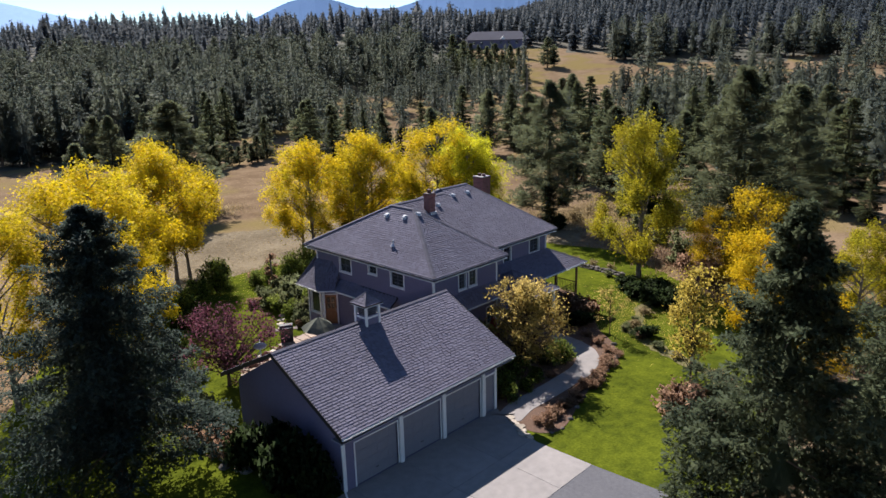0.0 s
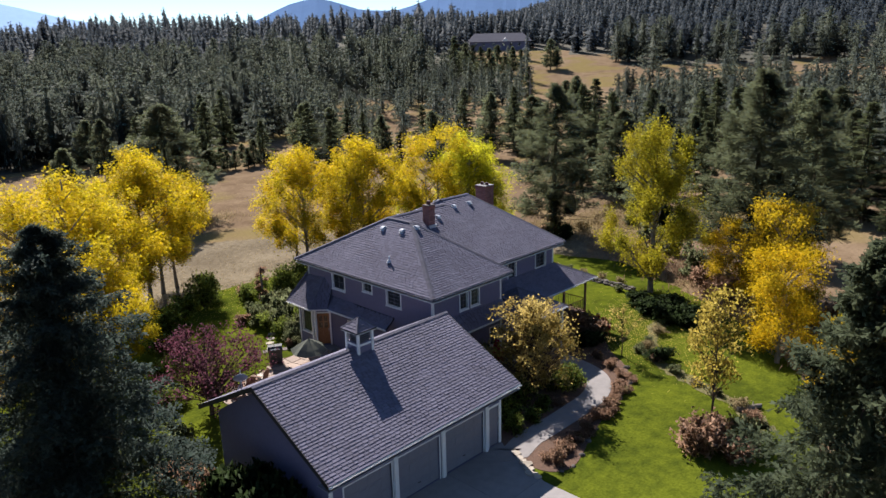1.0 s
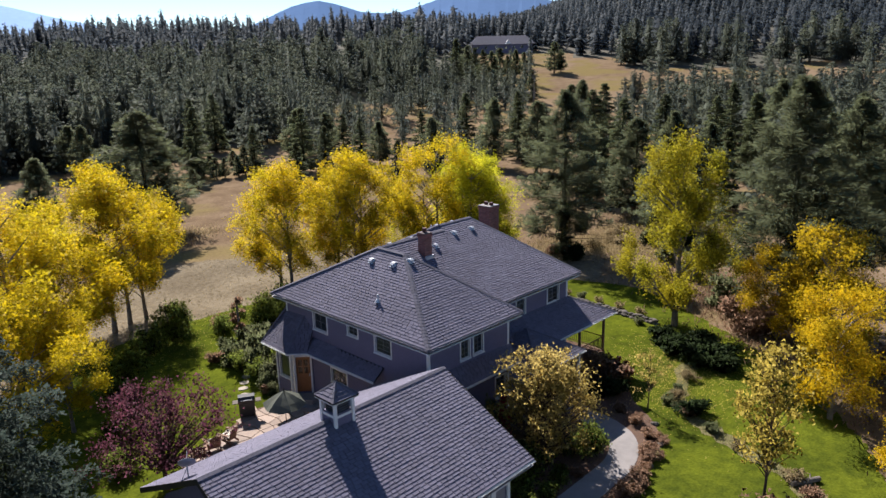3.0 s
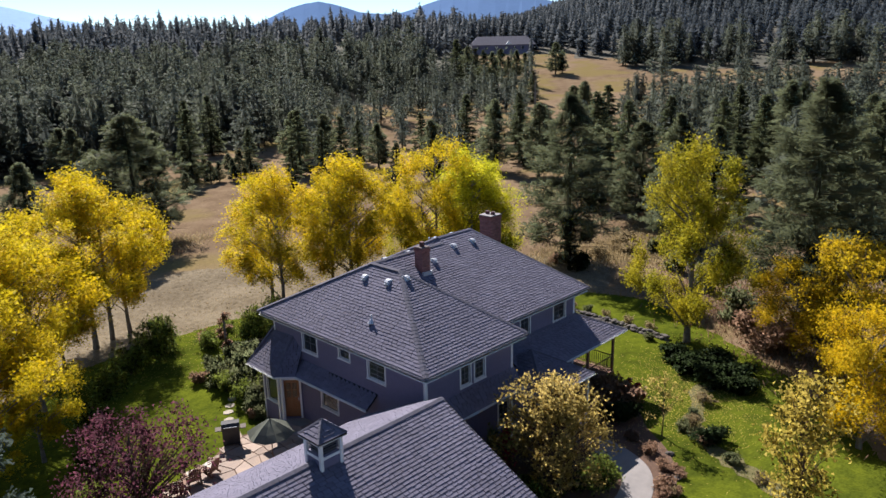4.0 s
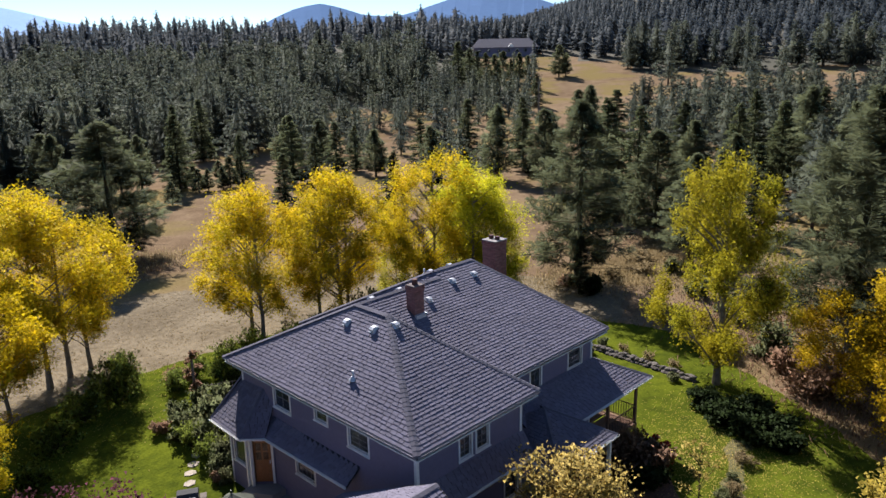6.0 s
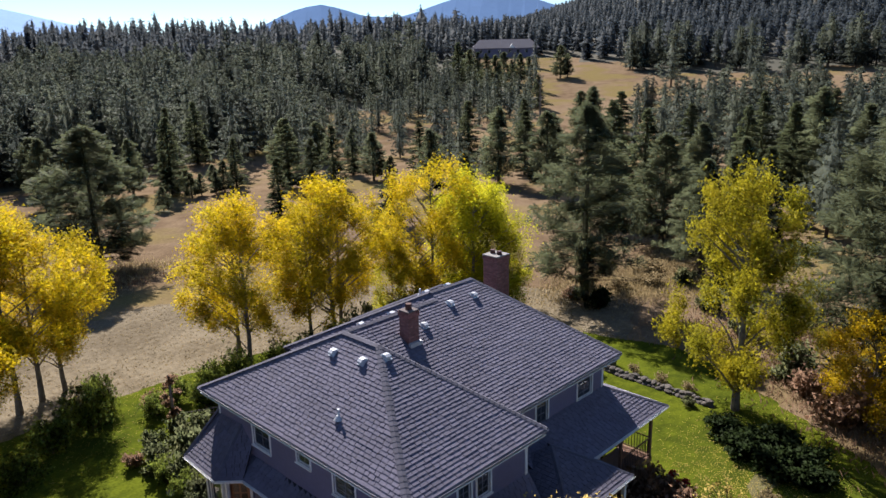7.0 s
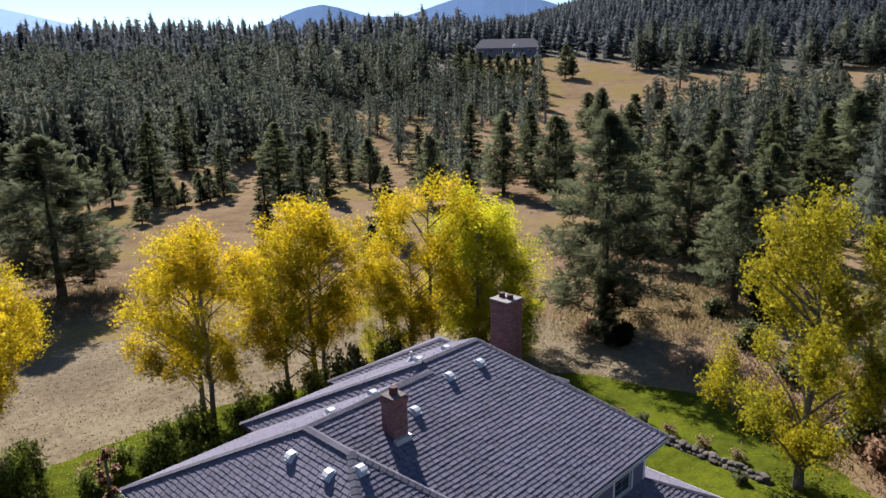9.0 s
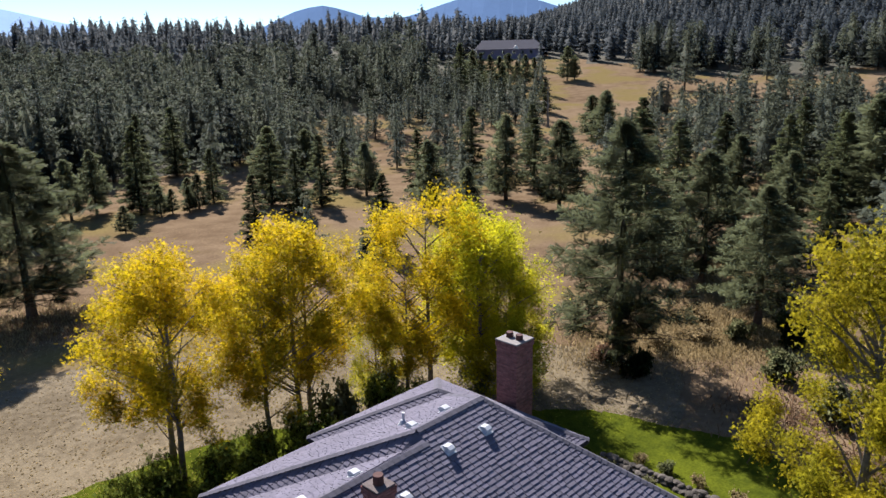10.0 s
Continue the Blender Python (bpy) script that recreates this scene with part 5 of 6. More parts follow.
stand("standing in the dry meadow",
      (38.3, 79.8, 12.9, 0.31), (56.7, 115.6, 7.9, 0.25), (66.5, 124.0, 11.3, 0.17), (77.6, 136.7, 11.1, 0.2), (69.9, 110.4, 7.2, 0.2), (62.3, 87.5, 7.0, 0.22), (54.6, 101.9, 3.1, 0.3),
      (44.9, 114.1, 9.2, 0.25), (74.0, 102.8, 10.0, 0.22), (64.5, 115.3, 2.8, 0.4), (69.3, 116.2, 2.9, 0.35), (47.7, 108.1, 9.7, 0.2), (53.2, 114.2, 7.3, 0.25), (60.7, 111.9, 10.8, 0.2))
stand("standing in the dry meadow",
      (31.7, 91.5, 8.1, 0.3), (48.2, 128.8, 8.1, 0.3), (77.8, 97.2, 9.0, 0.2), (73.0, 95.5, 7.7, 0.22), (87.4, 104.7, 7.3, 0.2), (61.3, 107.5, 3.4, 0.3), (63.0, 108.0, 3.1, 0.28),
      (64.7, 106.9, 3.4, 0.3), (66.7, 108.3, 4.4, 0.3), (82.0, 115.4, 8.8, 0.3), (91.7, 119.9, 7.3, 0.3))
stand("standing in dry grass past the aspens",
      (60.5, 43.4, 14.5, 0.26), (78.2, 46.4, 10.6, 0.28), (71.7, 39.3, 9.6, 0.3), (88.8, 54.4, 11.9, 0.2), (55.8, 22.1, 16.0, 0.27), (82.5, 54.8, 13.2, 0.2), (122.2, 97.7, 10.0, 0.2),
      (104.2, 78.2, 9.4, 0.25), (105.8, 96.7, 10.7, 0.22), (95.2, 81.1, 10.8, 0.25), (103.9, 83.2, 9.7, 0.22), (95.1, 72.6, 10.5, 0.27), (67.5, 73.2, 7.7, 0.22), (92.4, 94.6, 8.6, 0.2))
stand("standing in dry grass past the aspens",
      (58.6, 42.0, 4.6, 0.22), (82.8, 82.6, 8.7, 0.28), (84.0, 77.5, 6.0, 0.3), (85.9, 98.0, 7.2, 0.28), (61.6, 68.7, 3.5, 0.34))
stand("on the dry slope beside the clearing",
      (118.6, 44.3, 12.8, 0.22), (115.8, 48.0, 11.2, 0.2), (119.2, 53.5, 12.3, 0.2), (110.4, 52.0, 11.0, 0.2), (149.7, 101.2, 9.8, 0.25), (102.8, 56.0, 11.5, 0.22), (107.6, 69.0, 12.6, 0.2),
      (83.9, 42.4, 8.3, 0.25), (115.6, 39.4, 11.2, 0.25), (86.8, 40.0, 9.0, 0.22), (65.5, 21.3, 14.2, 0.26), (111.4, 43.5, 13.2, 0.25), (83.1, 21.9, 12.0, 0.22), (84.5, 26.2, 9.0, 0.24))
stand("on the dry slope beside the clearing",
      (79.3, 18.3, 5.6, 0.2), (130.0, 38.3, 10.6, 0.25), (90.5, 30.5, 11.0, 0.2), (97.0, 27.0, 10.0, 0.25), (97.7, 46.9, 8.5, 0.28), (99.3, 52.8, 9.6, 0.27), (105.9, 44.7, 11.8, 0.2), (142.4, 96.2, 10.9, 0.28))
stand("in the dry clearing below the far house",
      (199.8, 181.6, 10.9, 0.24), (186.7, 166.5, 12.4, 0.22), (180.7, 157.8, 12.9, 0.22), (192.1, 164.0, 11.0, 0.24), (206.0, 172.3, 10.1, 0.26), (189.4, 155.3, 10.4, 0.22),
      (208.9, 167.6, 9.6, 0.24), (219.5, 172.4, 7.3, 0.26), (224.9, 163.0, 10.7, 0.26), (228.0, 162.3, 7.8, 0.28), (152.4, 105.7, 8.8, 0.3), (189.8, 177.5, 14.4, 0.22), (176.4, 135.7, 8.6, 0.22))

# aspens and garden trees
ASP = [make_broad(40 + i, 11.0, 3.3, 2.7, 240, 84, 0.13, GOLD, 0.13, ASPENBARK, lobes=20, spread=0.115, top=0.72, squash=1.35, body=(0.2, 0.38)) for i in range(4)]
GREENASP = make_broad(45, 10.5, 3.2, 1.0, 240, 84, 0.13, LIME, 0.13, ASPENBARK, lobes=22, spread=0.14, top=0.72, squash=1.35, body=(0.2, 0.38))
def grove(*trees):
    """Aspens of one clump: x, y, height, and which make (3: the yellow-green one)."""
    for x, y, h, k in trees:
        place_tree("aspen_tree", GREENASP if k == 3 else ASP[(k + int(x)) % 4], x, y, h / (10.5 if k == 3 else 11), rng.uniform(0, 360),
                   "tall aspen with yellow-green autumn leaves" if k == 3 else "tall dark-stemmed aspen with bright golden leaves", "aspen tree", "aspens along the lawn edge", wide=1.22)


grove((16.4, 46.3, 11.6, 2), (12.9, 43.5, 11.5, 0), (9, 40.5, 11, 1), (19, 48.5, 9.5, 1), (14.5, 41, 8.5, 2), (17.2, 43.0, 6.5, 1), (19.5, 50.5, 10.5, 0), (21.5, 52.5, 8, 2))
grove((24.4, 55.4, 11.4, 0), (25.8, 56.2, 11.0, 1), (27.2, 56.7, 9.5, 2))
grove((35.7, 50.6, 10.6, 1), (36.4, 53.0, 10.2, 2), (40.3, 50.5, 9.5, 0), (42.3, 50.8, 11.0, 1), (43.2, 51.2, 10.2, 2), (49.6, 48.8, 11.2, 0), (47.6, 48.4, 8.6, 2), (51.5, 46.6, 10.4, 3), (52.5, 48.5, 9.6, 3), (54.5, 48.0, 9.0, 3), (51.0, 44.3, 5.6, 3), (54.2, 46.8, 7.8, 3), (53.4, 44.7, 3.8, 3), (46.4, 49.6, 5.2, 3))
COT = make_broad(50, 12.6, 4.3, 1.5, 420, 100, 0.13, OLIVE, 0.2, ASPENBARK, lobes=36, top=0.85, gap=0.3, spread=0.09, squash=1.5, body=(0.13, 0.28))
place_tree("cottonwood_tree", COT, 50.3, 27.2, 1.0, 0, "tall cottonwood with olive-gold leaves on the lawn", "cottonwood tree")
AMB = make_broad(51, 8.5, 2.8, 0.6, 230, 84, 0.13, AMBER, 0.14, ASPENBARK)
place_tree("aspen_tree", AMB, 50.5, 17.8, 1.0, 0, "bushy aspen with amber-yellow leaves", "aspen tree")
place_tree("aspen_tree", AMB, 52.5, 21.5, 0.75, 60, "bushy aspen with amber-yellow leaves", "aspen tree")
place_tree("aspen_tree", AMB, 38.6, 10.4, 0.66, 200, "low bushy aspen with amber-yellow leaves", "aspen tree")
place_tree("aspen_tree", AMB, 43.6, 15.4, 0.88, 130, "low bushy aspen with amber-yellow leaves", "aspen tree")
place_tree("cottonwood_tree", COT, 45.0, 10.2, 0.62, 90, "low spreading cottonwood with olive-yellow leaves", "cottonwood tree", wide=1.15)
YNG = make_broad(52, 7.2, 1.8, 2.4, 120, 30, 0.12, PALEGOLD, 0.07, BARK, twigs=80, spread=0.2, lobes=16)
place_tree("young_aspen", YNG, 33.7, 14.9, 1.0, 0, "young aspen with sparse pale gold leaves", "young tree")
PALE = make_broad(53, 5.2, 2.4, 0.7, 345, 40, 0.1, CREAM, 0.1, BARK, top=0.75, spread=0.13, lobes=30, twigs=180)
place_tree("ornamental_tree", PALE, 31.3, 24.0, 1.0, 0, "small tree with sparse straw-yellow leaves by the path", "small tree")
CRAB = make_broad(54, 4.3, 3.0, 1.3, 200, 34, 0.11, PLUM, 0.12, BARK, top=0.7, lobes=18, spread=0.14, twigs=90)
place_tree("crabapple_tree", CRAB, 18.2, 34.9, 1.0, 0, "purple-leaved crabapple beside the garage", "crabapple tree")

# ---- far woods ----
def woods(seed, count, place, lods, name, mat, label, trunks=False):
    g = random.Random(seed)
    vs, ns = [], []
    tv, tf = [], []
    made = 0
    for _ in range(count * 40):
        if made >= count:
            break
        q = place(g)
        if q is None:
            continue
        x, y, h = q
        v, u = lods[g.randrange(len(lods))]
        h *= 1.2 if g.random() < 0.06 else 1.0
        a, s = g.uniform(0, 6.28), h / 13.0
        wide = s * g.uniform(0.8, 1.25)
        c, n = math.cos(a) * wide, math.sin(a) * wide
        w = np.empty_like(v)
        w[:, 0] = v[:, 0] * c - v[:, 1] * n + x
        w[:, 1] = v[:, 0] * n + v[:, 1] * c + y
        w[:, 2] = v[:, 2] * s + height(x, y)
        vs.append(w)
        c, n = math.cos(a), math.sin(a)
        ns.append(np.stack([u[:, 0] * c - u[:, 1] * n, u[:, 0] * n + u[:, 1] * c, u[:, 2]], -1))
        if trunks:
            n0, z0, r = len(tv), height(x, y) - 0.3, 0.018 * h
            tv += [(x + q * r * math.cos(j * 1.571 + a), y + q * r * math.sin(j * 1.571 + a), z0 + zz) for zz, q in ((0, 1.2), (h * 0.45, 0.7)) for j in range(4)]
            tf += [(n0 + j, n0 + (j + 1) % 4, n0 + 4 + (j + 1) % 4, n0 + 4 + j) for j in range(4)]
        made += 1
    if trunks:
        tagged(new("wood_trunks", mesh_np("wood_trunks", tv, tf, BARK)), "brown conifer trunks at the edge of the woods", "trunks", kind="stuff")
    vs = np.concatenate(vs)
    ob = new(name, mesh_np(name, vs, np.arange(len(vs)).reshape(-1, 3), mat, np.concatenate(ns)))
    return tagged(ob, label, "woods", kind="stuff")


def polar(g, a0, a1, r0, r1):
    a, r = radians(g.uniform(a0, a1)), math.sqrt(g.uniform(r0 * r0, r1 * r1))
    return a, r, r * (math.cos(a) * AHEAD.x + math.sin(a) * RIGHT.x), r * (math.cos(a) * AHEAD.y + math.sin(a) * RIGHT.y)


def mid_place(g):
    a, r, x, y = polar(g, -38, 38, 88, 300)
    deg = math.degrees(a)
    if g.random() > wood_density(deg, r) or any(abs(x - q[0]) < 4 and abs(y - q[1]) < 4 for q in NEAR_PINES):
        return None
    return x, y, (g.uniform(9, 15) if deg < -9 and r > 138 else g.uniform(8, 13) if deg > 13 and r < 240 else g.uniform(5, 9.5) if r < 240 or -1 < deg < 6 and r < 310 else g.uniform(10, 17))


def far_place(g):
    a, r, x, y = polar(g, -38, 40, 300, 620)
    if 2 < math.degrees(a) < 6 and 315 < r < 372:
        return None
    return (x, y, g.uniform(9.5, 15)) if g.random() < wood_density(math.degrees(a), r) else None


def hill_place(g):
    a, r, x, y = polar(g, -14, 42, 620, 1350)
    return (x, y, g.uniform(10, 16))


def far_conifer(seed, radius, low, branches, clumps, tufts, puff, tiers, seg, full, power):
    """A conifer of the woods, 13 m high: skirts of boughs with tufts at their ends."""
    v, n = tufted_crown(seed, 13.0, radius, low, branches, clumps, tufts, puff, lift=0.06, droop=0.1, power=power, ragged=0.25, width=0.34)
    hv, hn = tiered_heart(seed, 12.6, radius, low + 0.3, tiers, seg, full, power)
    return np.concatenate([v, hv]), np.concatenate([n, hn])


LODM = [far_conifer(60 + i, 3.9 + 0.4 * (i % 3), 0.9 + 0.6 * (i % 2), 46, 3, 6, 0.82, 7, 6, 0.42, 0.6 + 0.12 * (i % 3)) for i in range(6)]
LODF = [far_conifer(70 + i, 3.7 + 0.4 * (i % 2), 0.3, 34, 1, 6, 0.8, 8, 7, 0.78, 0.6 + 0.12 * (i % 3)) for i in range(6)]
LODX = [far_conifer(80 + i, 3.7, 0.3, 9, 1, 4, 1.0, 6, 6, 0.8, 0.65) for i in range(4)]
woods(1, 980, mid_place, LODM, "conifer_woods", PINEW, "dense conifer woods beyond the meadow", trunks=True)
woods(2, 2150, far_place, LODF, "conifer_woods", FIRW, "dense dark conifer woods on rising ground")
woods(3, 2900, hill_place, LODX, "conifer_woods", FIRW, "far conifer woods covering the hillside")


# ---- shrubs, grass and leaves ----
def make_shrub(seed, r, h, mat, clumps=60, leaves=30, size=0.125, gap=0.2):
    v, f, c, nn = broad_crown(seed, h, r, h * 0.12, clumps, leaves, size, top=0.75, gap=gap, spread=0.24, squash=0.8, lobes=9)
    v[:, 2] = np.maximum(v[:, 2], 0.02)
    limbs = [((0, 0, 0), tuple(q), 0.02) for q in c[::3]]
    return mesh_np("foliage", v, f, mat, nn), trunk_mesh("stem", h * 0.5, 0.04, BARK, seed, limbs=limbs)


SHRUBS = {
    "dark": [make_shrub(100 + i, 1.0, 1.2, BUSH) for i in range(3)],
    "sage": [make_shrub(104 + i, 1.0, 1.1, SAGE) for i in range(2)],
    "rust": [make_shrub(107 + i, 1.0, 1.0, RUST) for i in range(2)],
    "crimson": [make_shrub(110, 1.0, 1.2, CRIMSON)],
    "straw": [make_shrub(115, 1.0, 1.0, STRAW, clumps=40, leaves=22)],
    "juniper": [make_shrub(112 + i, 1.0, 1.0, JUNIPER, clumps=70, size=0.15) for i in range(2)],
}
WORDS = {"dark": "rounded dark green leafy shrub", "sage": "loose grey-green garden shrub", "rust": "rust-brown autumn shrub with dry twigs",
         "crimson": "small shrub with crimson autumn leaves", "juniper": "low dark green juniper bush", "straw": "tuft of tall straw-coloured dry grass"}
def plant(kind, *spots):
    """Shrubs of one kind: x, y, radius, height."""
    for x, y, r, h in spots:
        t = thing("shrub", WORDS[kind], "shrub", "shrubs of the garden")
        t.matrix_world = pose(x, y, 0.02, 0, 0, rng.uniform(0, 360)) @ Matrix.Diagonal((r, r, h, 1))
        fol, stems = SHRUBS[kind][rng.randrange(len(SHRUBS[kind]))]
        part("stem", stems, None, t)
        part("foliage", fol, None, t)


# by the entrance bay and the lawn's edge
# those at x 20 to 25 are added to stand in for aspen shade
plant("dark", (26.2, 50.4, 1.4, 2), (24.2, 49.6, 1.3, 1.4), (22.0, 47.6, 1.3, 1.2), (27.6, 52.3, 1.1, 1.6), (20.3, 44.6, 1.1, 1))
plant("sage", (27.6, 42.0, 1.1, 1.6), (28.2, 43.4, 1.2, 1.7), (26.9, 44.2, 0.9, 1.1), (26.5, 39.8, 0.6, 0.9), (29.5, 44.8, 0.9, 1.5), (27.2, 40.3, 0.8, 1.3), (28.9, 45.9, 0.8, 1.2), (27.6, 46.2, 0.6, 0.9), (26.3, 38.9, 0.4, 0.6))
plant("dark", (27.1, 41.0, 0.8, 1.1), (28.0, 41.2, 0.9, 1.5), (26.8, 42.9, 0.8, 1), (29.4, 49.6, 0.9, 1))
plant("rust", (26.4, 45.4, 0.6, 0.6), (26.2, 39.3, 0.35, 0.5), (29.6, 50.6, 0.7, 0.9))
# left of the garage
plant("dark", (18.6, 41.2, 0.9, 0.9), (15.2, 27.0, 0.7, 1.2), (15.15, 25.4, 0.8, 1.4), (15.2, 23.8, 0.8, 1.3), (13.5, 37.0, 1.1, 1.2), (17.3, 37.3, 1, 0.9))
plant("rust", (14.4, 29.6, 0.7, 1), (14.2, 28.2, 0.8, 1.1), (13.7, 30.6, 0.6, 0.8))
plant("juniper", (15.1, 22.4, 1.0, 1.7), (14.7, 23.7, 1.3, 2.2), (14.9, 25.0, 1.2, 2.1), (14.5, 26.2, 1.2, 1.9))
plant("sage", (15.5, 33.2, 0.9, 1))
# hedge below the aspens
plant("dark", (31.5, 43.0, 1.1, 1.7), (32.2, 44.6, 1.2, 1.9), (32.5, 49.4, 1.2, 1.6), (34.3, 49.2, 1.4, 1.8), (36.5, 48.8, 1.4, 1.7), (38.8, 48.9, 1.3, 1.6), (41.0, 48.6, 1.3, 1.8), (45.4, 48.0, 1.4, 2), (30.8, 50.2, 0.9, 1.2), (31.6, 48.3, 1, 1.2), (33.4, 48.0, 1.1, 1.2), (35.4, 47.7, 1.1, 1.1), (37.6, 47.6, 1.1, 1.2), (39.9, 47.4, 1.1, 1.2), (42.2, 47.3, 1.1, 1.3), (47.6, 47.2, 1.2, 1.5))
plant("sage", (43.2, 48.8, 1.3, 2.2), (46.8, 49.2, 1.3, 1.9), (51.5, 46.8, 1.1, 1.5))
plant("straw", (69.6, 42.8, 1.4, 0.9), (64.0, 42.5, 1.2, 0.8))
plant("rust", (59.8, 43.9, 0.8, 0.8))
# bed along the path
plant("dark", (27.2, 21.9, 0.7, 0.7), (28.6, 21.8, 0.6, 0.6), (26.9, 23.1, 0.7, 0.8), (30.0, 22.2, 0.6, 0.6))
plant("dark", (33.1, 22.5, 0.95, 1.05), (32.3, 23.0, 0.8, 0.8))
plant("dark", (28.0, 22.8, 1, 1), (29.6, 23.6, 1.1, 1.2), (27.3, 24.4, 0.9, 1.1), (28.6, 25.8, 1, 1.2))
plant("rust", (30.9, 21.9, 0.36, 0.38), (29.0, 26.5, 0.6, 2.2), (26.3, 18.7, 0.43, 0.68), (27.3, 18.9, 0.36, 0.38), (28.4, 19.1, 0.36, 0.38), (29.8, 19.4, 0.4, 0.38), (31.2, 19.7, 0.43, 0.45), (32.7, 20.0, 0.36, 0.34), (34.6, 20.5, 0.43, 0.45), (35.9, 21.2, 0.43, 0.38), (36.8, 22.3, 0.5, 0.45), (37.4, 23.6, 0.43, 0.38))
bed_rng = random.Random(44)
plant("rust", *[(26.4 + 0.62 * i + bed_rng.uniform(-0.2, 0.2), 19.15 + 0.006 * i * i + bed_rng.uniform(-0.25, 0.25), bed_rng.uniform(0.3, 0.5), bed_rng.uniform(0.22, 0.5)) for i in range(17)])
plant("straw", *[(27.0 + 1.5 * i + bed_rng.uniform(-0.3, 0.3), 19.2 + 0.04 * i * i + bed_rng.uniform(-0.2, 0.2), 0.3, 0.32) for i in range(6)])
plant("crimson", (31.3, 26.4, 0.45, 1.7))
plant("sage", (30.3, 26.4, 0.5, 2))
# front lawn
plant("rust", (31.4, 14.5, 1.3, 1.6), (32.4, 13.9, 1, 1.2), (31.8, 12.8, 0.9, 1), (40.0, 25.7, 1.2, 1.3), (38.9, 26.6, 1.0, 1.5), (40.3, 26.8, 0.9, 1.2), (39.2, 20.7, 0.5, 0.4), (35.8, 13.6, 0.6, 0.5))
plant("sage", (33.4, 13.2, 1.1, 1.1), (39.9, 22.2, 0.5, 0.4), (41.4, 22.5, 0.4, 0.35), (38.5, 19.2, 0.5, 0.4), (37.4, 16.2, 0.4, 0.3))
plant("crimson", (40.6, 25.2, 0.5, 0.9), (41.1, 26.0, 0.4, 0.8))
plant("juniper", (38.6, 24.9, 0.9, 0.9), (39.6, 20.6, 0.8, 0.7))
plant("straw", (40.5, 22.1, 0.5, 0.5), (37.9, 17.6, 0.45, 0.35), (36.7, 14.7, 0.6, 0.5))
# terrace edge and cottonwood
# low junipers, spread wider to fill in the cottonwood's dark shade as well
plant("juniper", (47.4, 26.4, 1.1, 0.8), (46.4, 25.0, 1.2, 0.9), (45.5, 23.5, 1.1, 0.9), (47.6, 24.2, 1.2, 1.0), (45.6, 21.9, 1.1, 0.8), (46.9, 22.6, 1.1, 0.9))
plant("sage", (49.1, 29.2, 0.4, 0.4), (49.2, 34.9, 0.4, 0.45), (49.1, 37.0, 0.5, 0.55), (48, 12.5, 1.5, 1.4), (50.8, 34.9, 0.45, 0.5))
plant("dark", (49.2, 38.4, 0.6, 0.6))
plant("rust", (52.5, 22.5, 1.6, 1.6), (54.5, 24.5, 1.5, 1.5), (52, 14, 1.6, 1.5))
plant("straw", (43.2, 22.7, 0.6, 0.5), (50.7, 30.0, 0.45, 0.5), (50.7, 31.6, 0.5, 0.5), (50.8, 33.4, 0.45, 0.5), (50.7, 36.2, 0.45, 0.5))
# dry slope
plant("sage", (56.0, 26.5, 1.6, 1.8), (61, 31, 1.5, 1.6), (64, 35, 1.3, 1.4), (68.2, 39.1, 1, 1.2))
plant("rust", (56, 22, 1.6, 1.8))
plant("juniper", (59.1, 41.0, 0.9, 1.4), (69.5, 36.1, 1.2, 1.9))
plant("straw", (66.5, 41.0, 1.3, 0.8))
SAP = make_broad(120, 3.2, 1.0, 1.0, 40, 14, 0.085, CREAM, 0.04, BARK, twigs=22)
place_tree("sapling", SAP, 38.6, 22.7, 1.0, 0, "thin sapling with sparse straw-yellow leaves at the bed's end", "young tree")
VINE = make_shrub(121, 0.45, 3.3, RUST, clumps=60, leaves=26, size=0.1)
t = thing("vine_post", "tall garden post grown over with a brown vine", "vine")
t.location = (29.3, 47.3, 0)
part("post", boxes((-0.05, 0.05, -0.05, 0.05, 0, 3.1)), DEADWOOD, t)
part("foliage", VINE[0], None, t)


def scatter(name, n, place, size, mat, label, category, upright=True, seed=1):
    """Blades or fallen leaves, too many to count, in one sheet."""
    g = np.random.RandomState(seed)
    p = place(g, n)
    n = len(p)
    if upright:
        along = unit(np.stack([0.45 * g.randn(n), 0.45 * g.randn(n), np.ones(n)], -1)) * (size * g.uniform(0.5, 1.4, n))[:, None]
        a = g.rand(n) * 6.28
        across = np.stack([np.cos(a), np.sin(a), 0 * a], -1) * size * 0.22
    else:
        a = g.rand(n) * 6.28
        along = np.stack([np.cos(a), np.sin(a), 0.25 * g.randn(n)], -1) * size
        across = np.stack([-np.sin(a), np.cos(a), 0.25 * g.randn(n)], -1) * size * 0.8
    v, f = kites(p, along, across)
    return tagged(new(name, mesh_np(name, v, f, mat)), label, category, kind="stuff")


def in_lawn(x, y, edge=None):
    c = np.zeros(len(x), bool)
    edge = edge or LAWN_EDGE
    for (ax, ay), (bx, by) in zip(edge, edge[1:] + edge[:1]):
        hit = ((ay > y) != (by > y)) & (x < (bx - ax) * (y - ay) / (by - ay + 1e-12) + ax)
        c ^= hit
    return c


def field_spots(g, n):
    a, r = np.radians(g.uniform(-36, 36, n)), 40 + 95 * g.rand(n) ** 1.3
    x, y = r * (np.cos(a) * AHEAD.x + np.sin(a) * RIGHT.x), r * (np.cos(a) * AHEAD.y + np.sin(a) * RIGHT.y)
    k = ~in_lawn(x, y) & ~in_lawn(x, y, MOWN)
    return np.stack([x[k], y[k], np.zeros(k.sum())], -1)


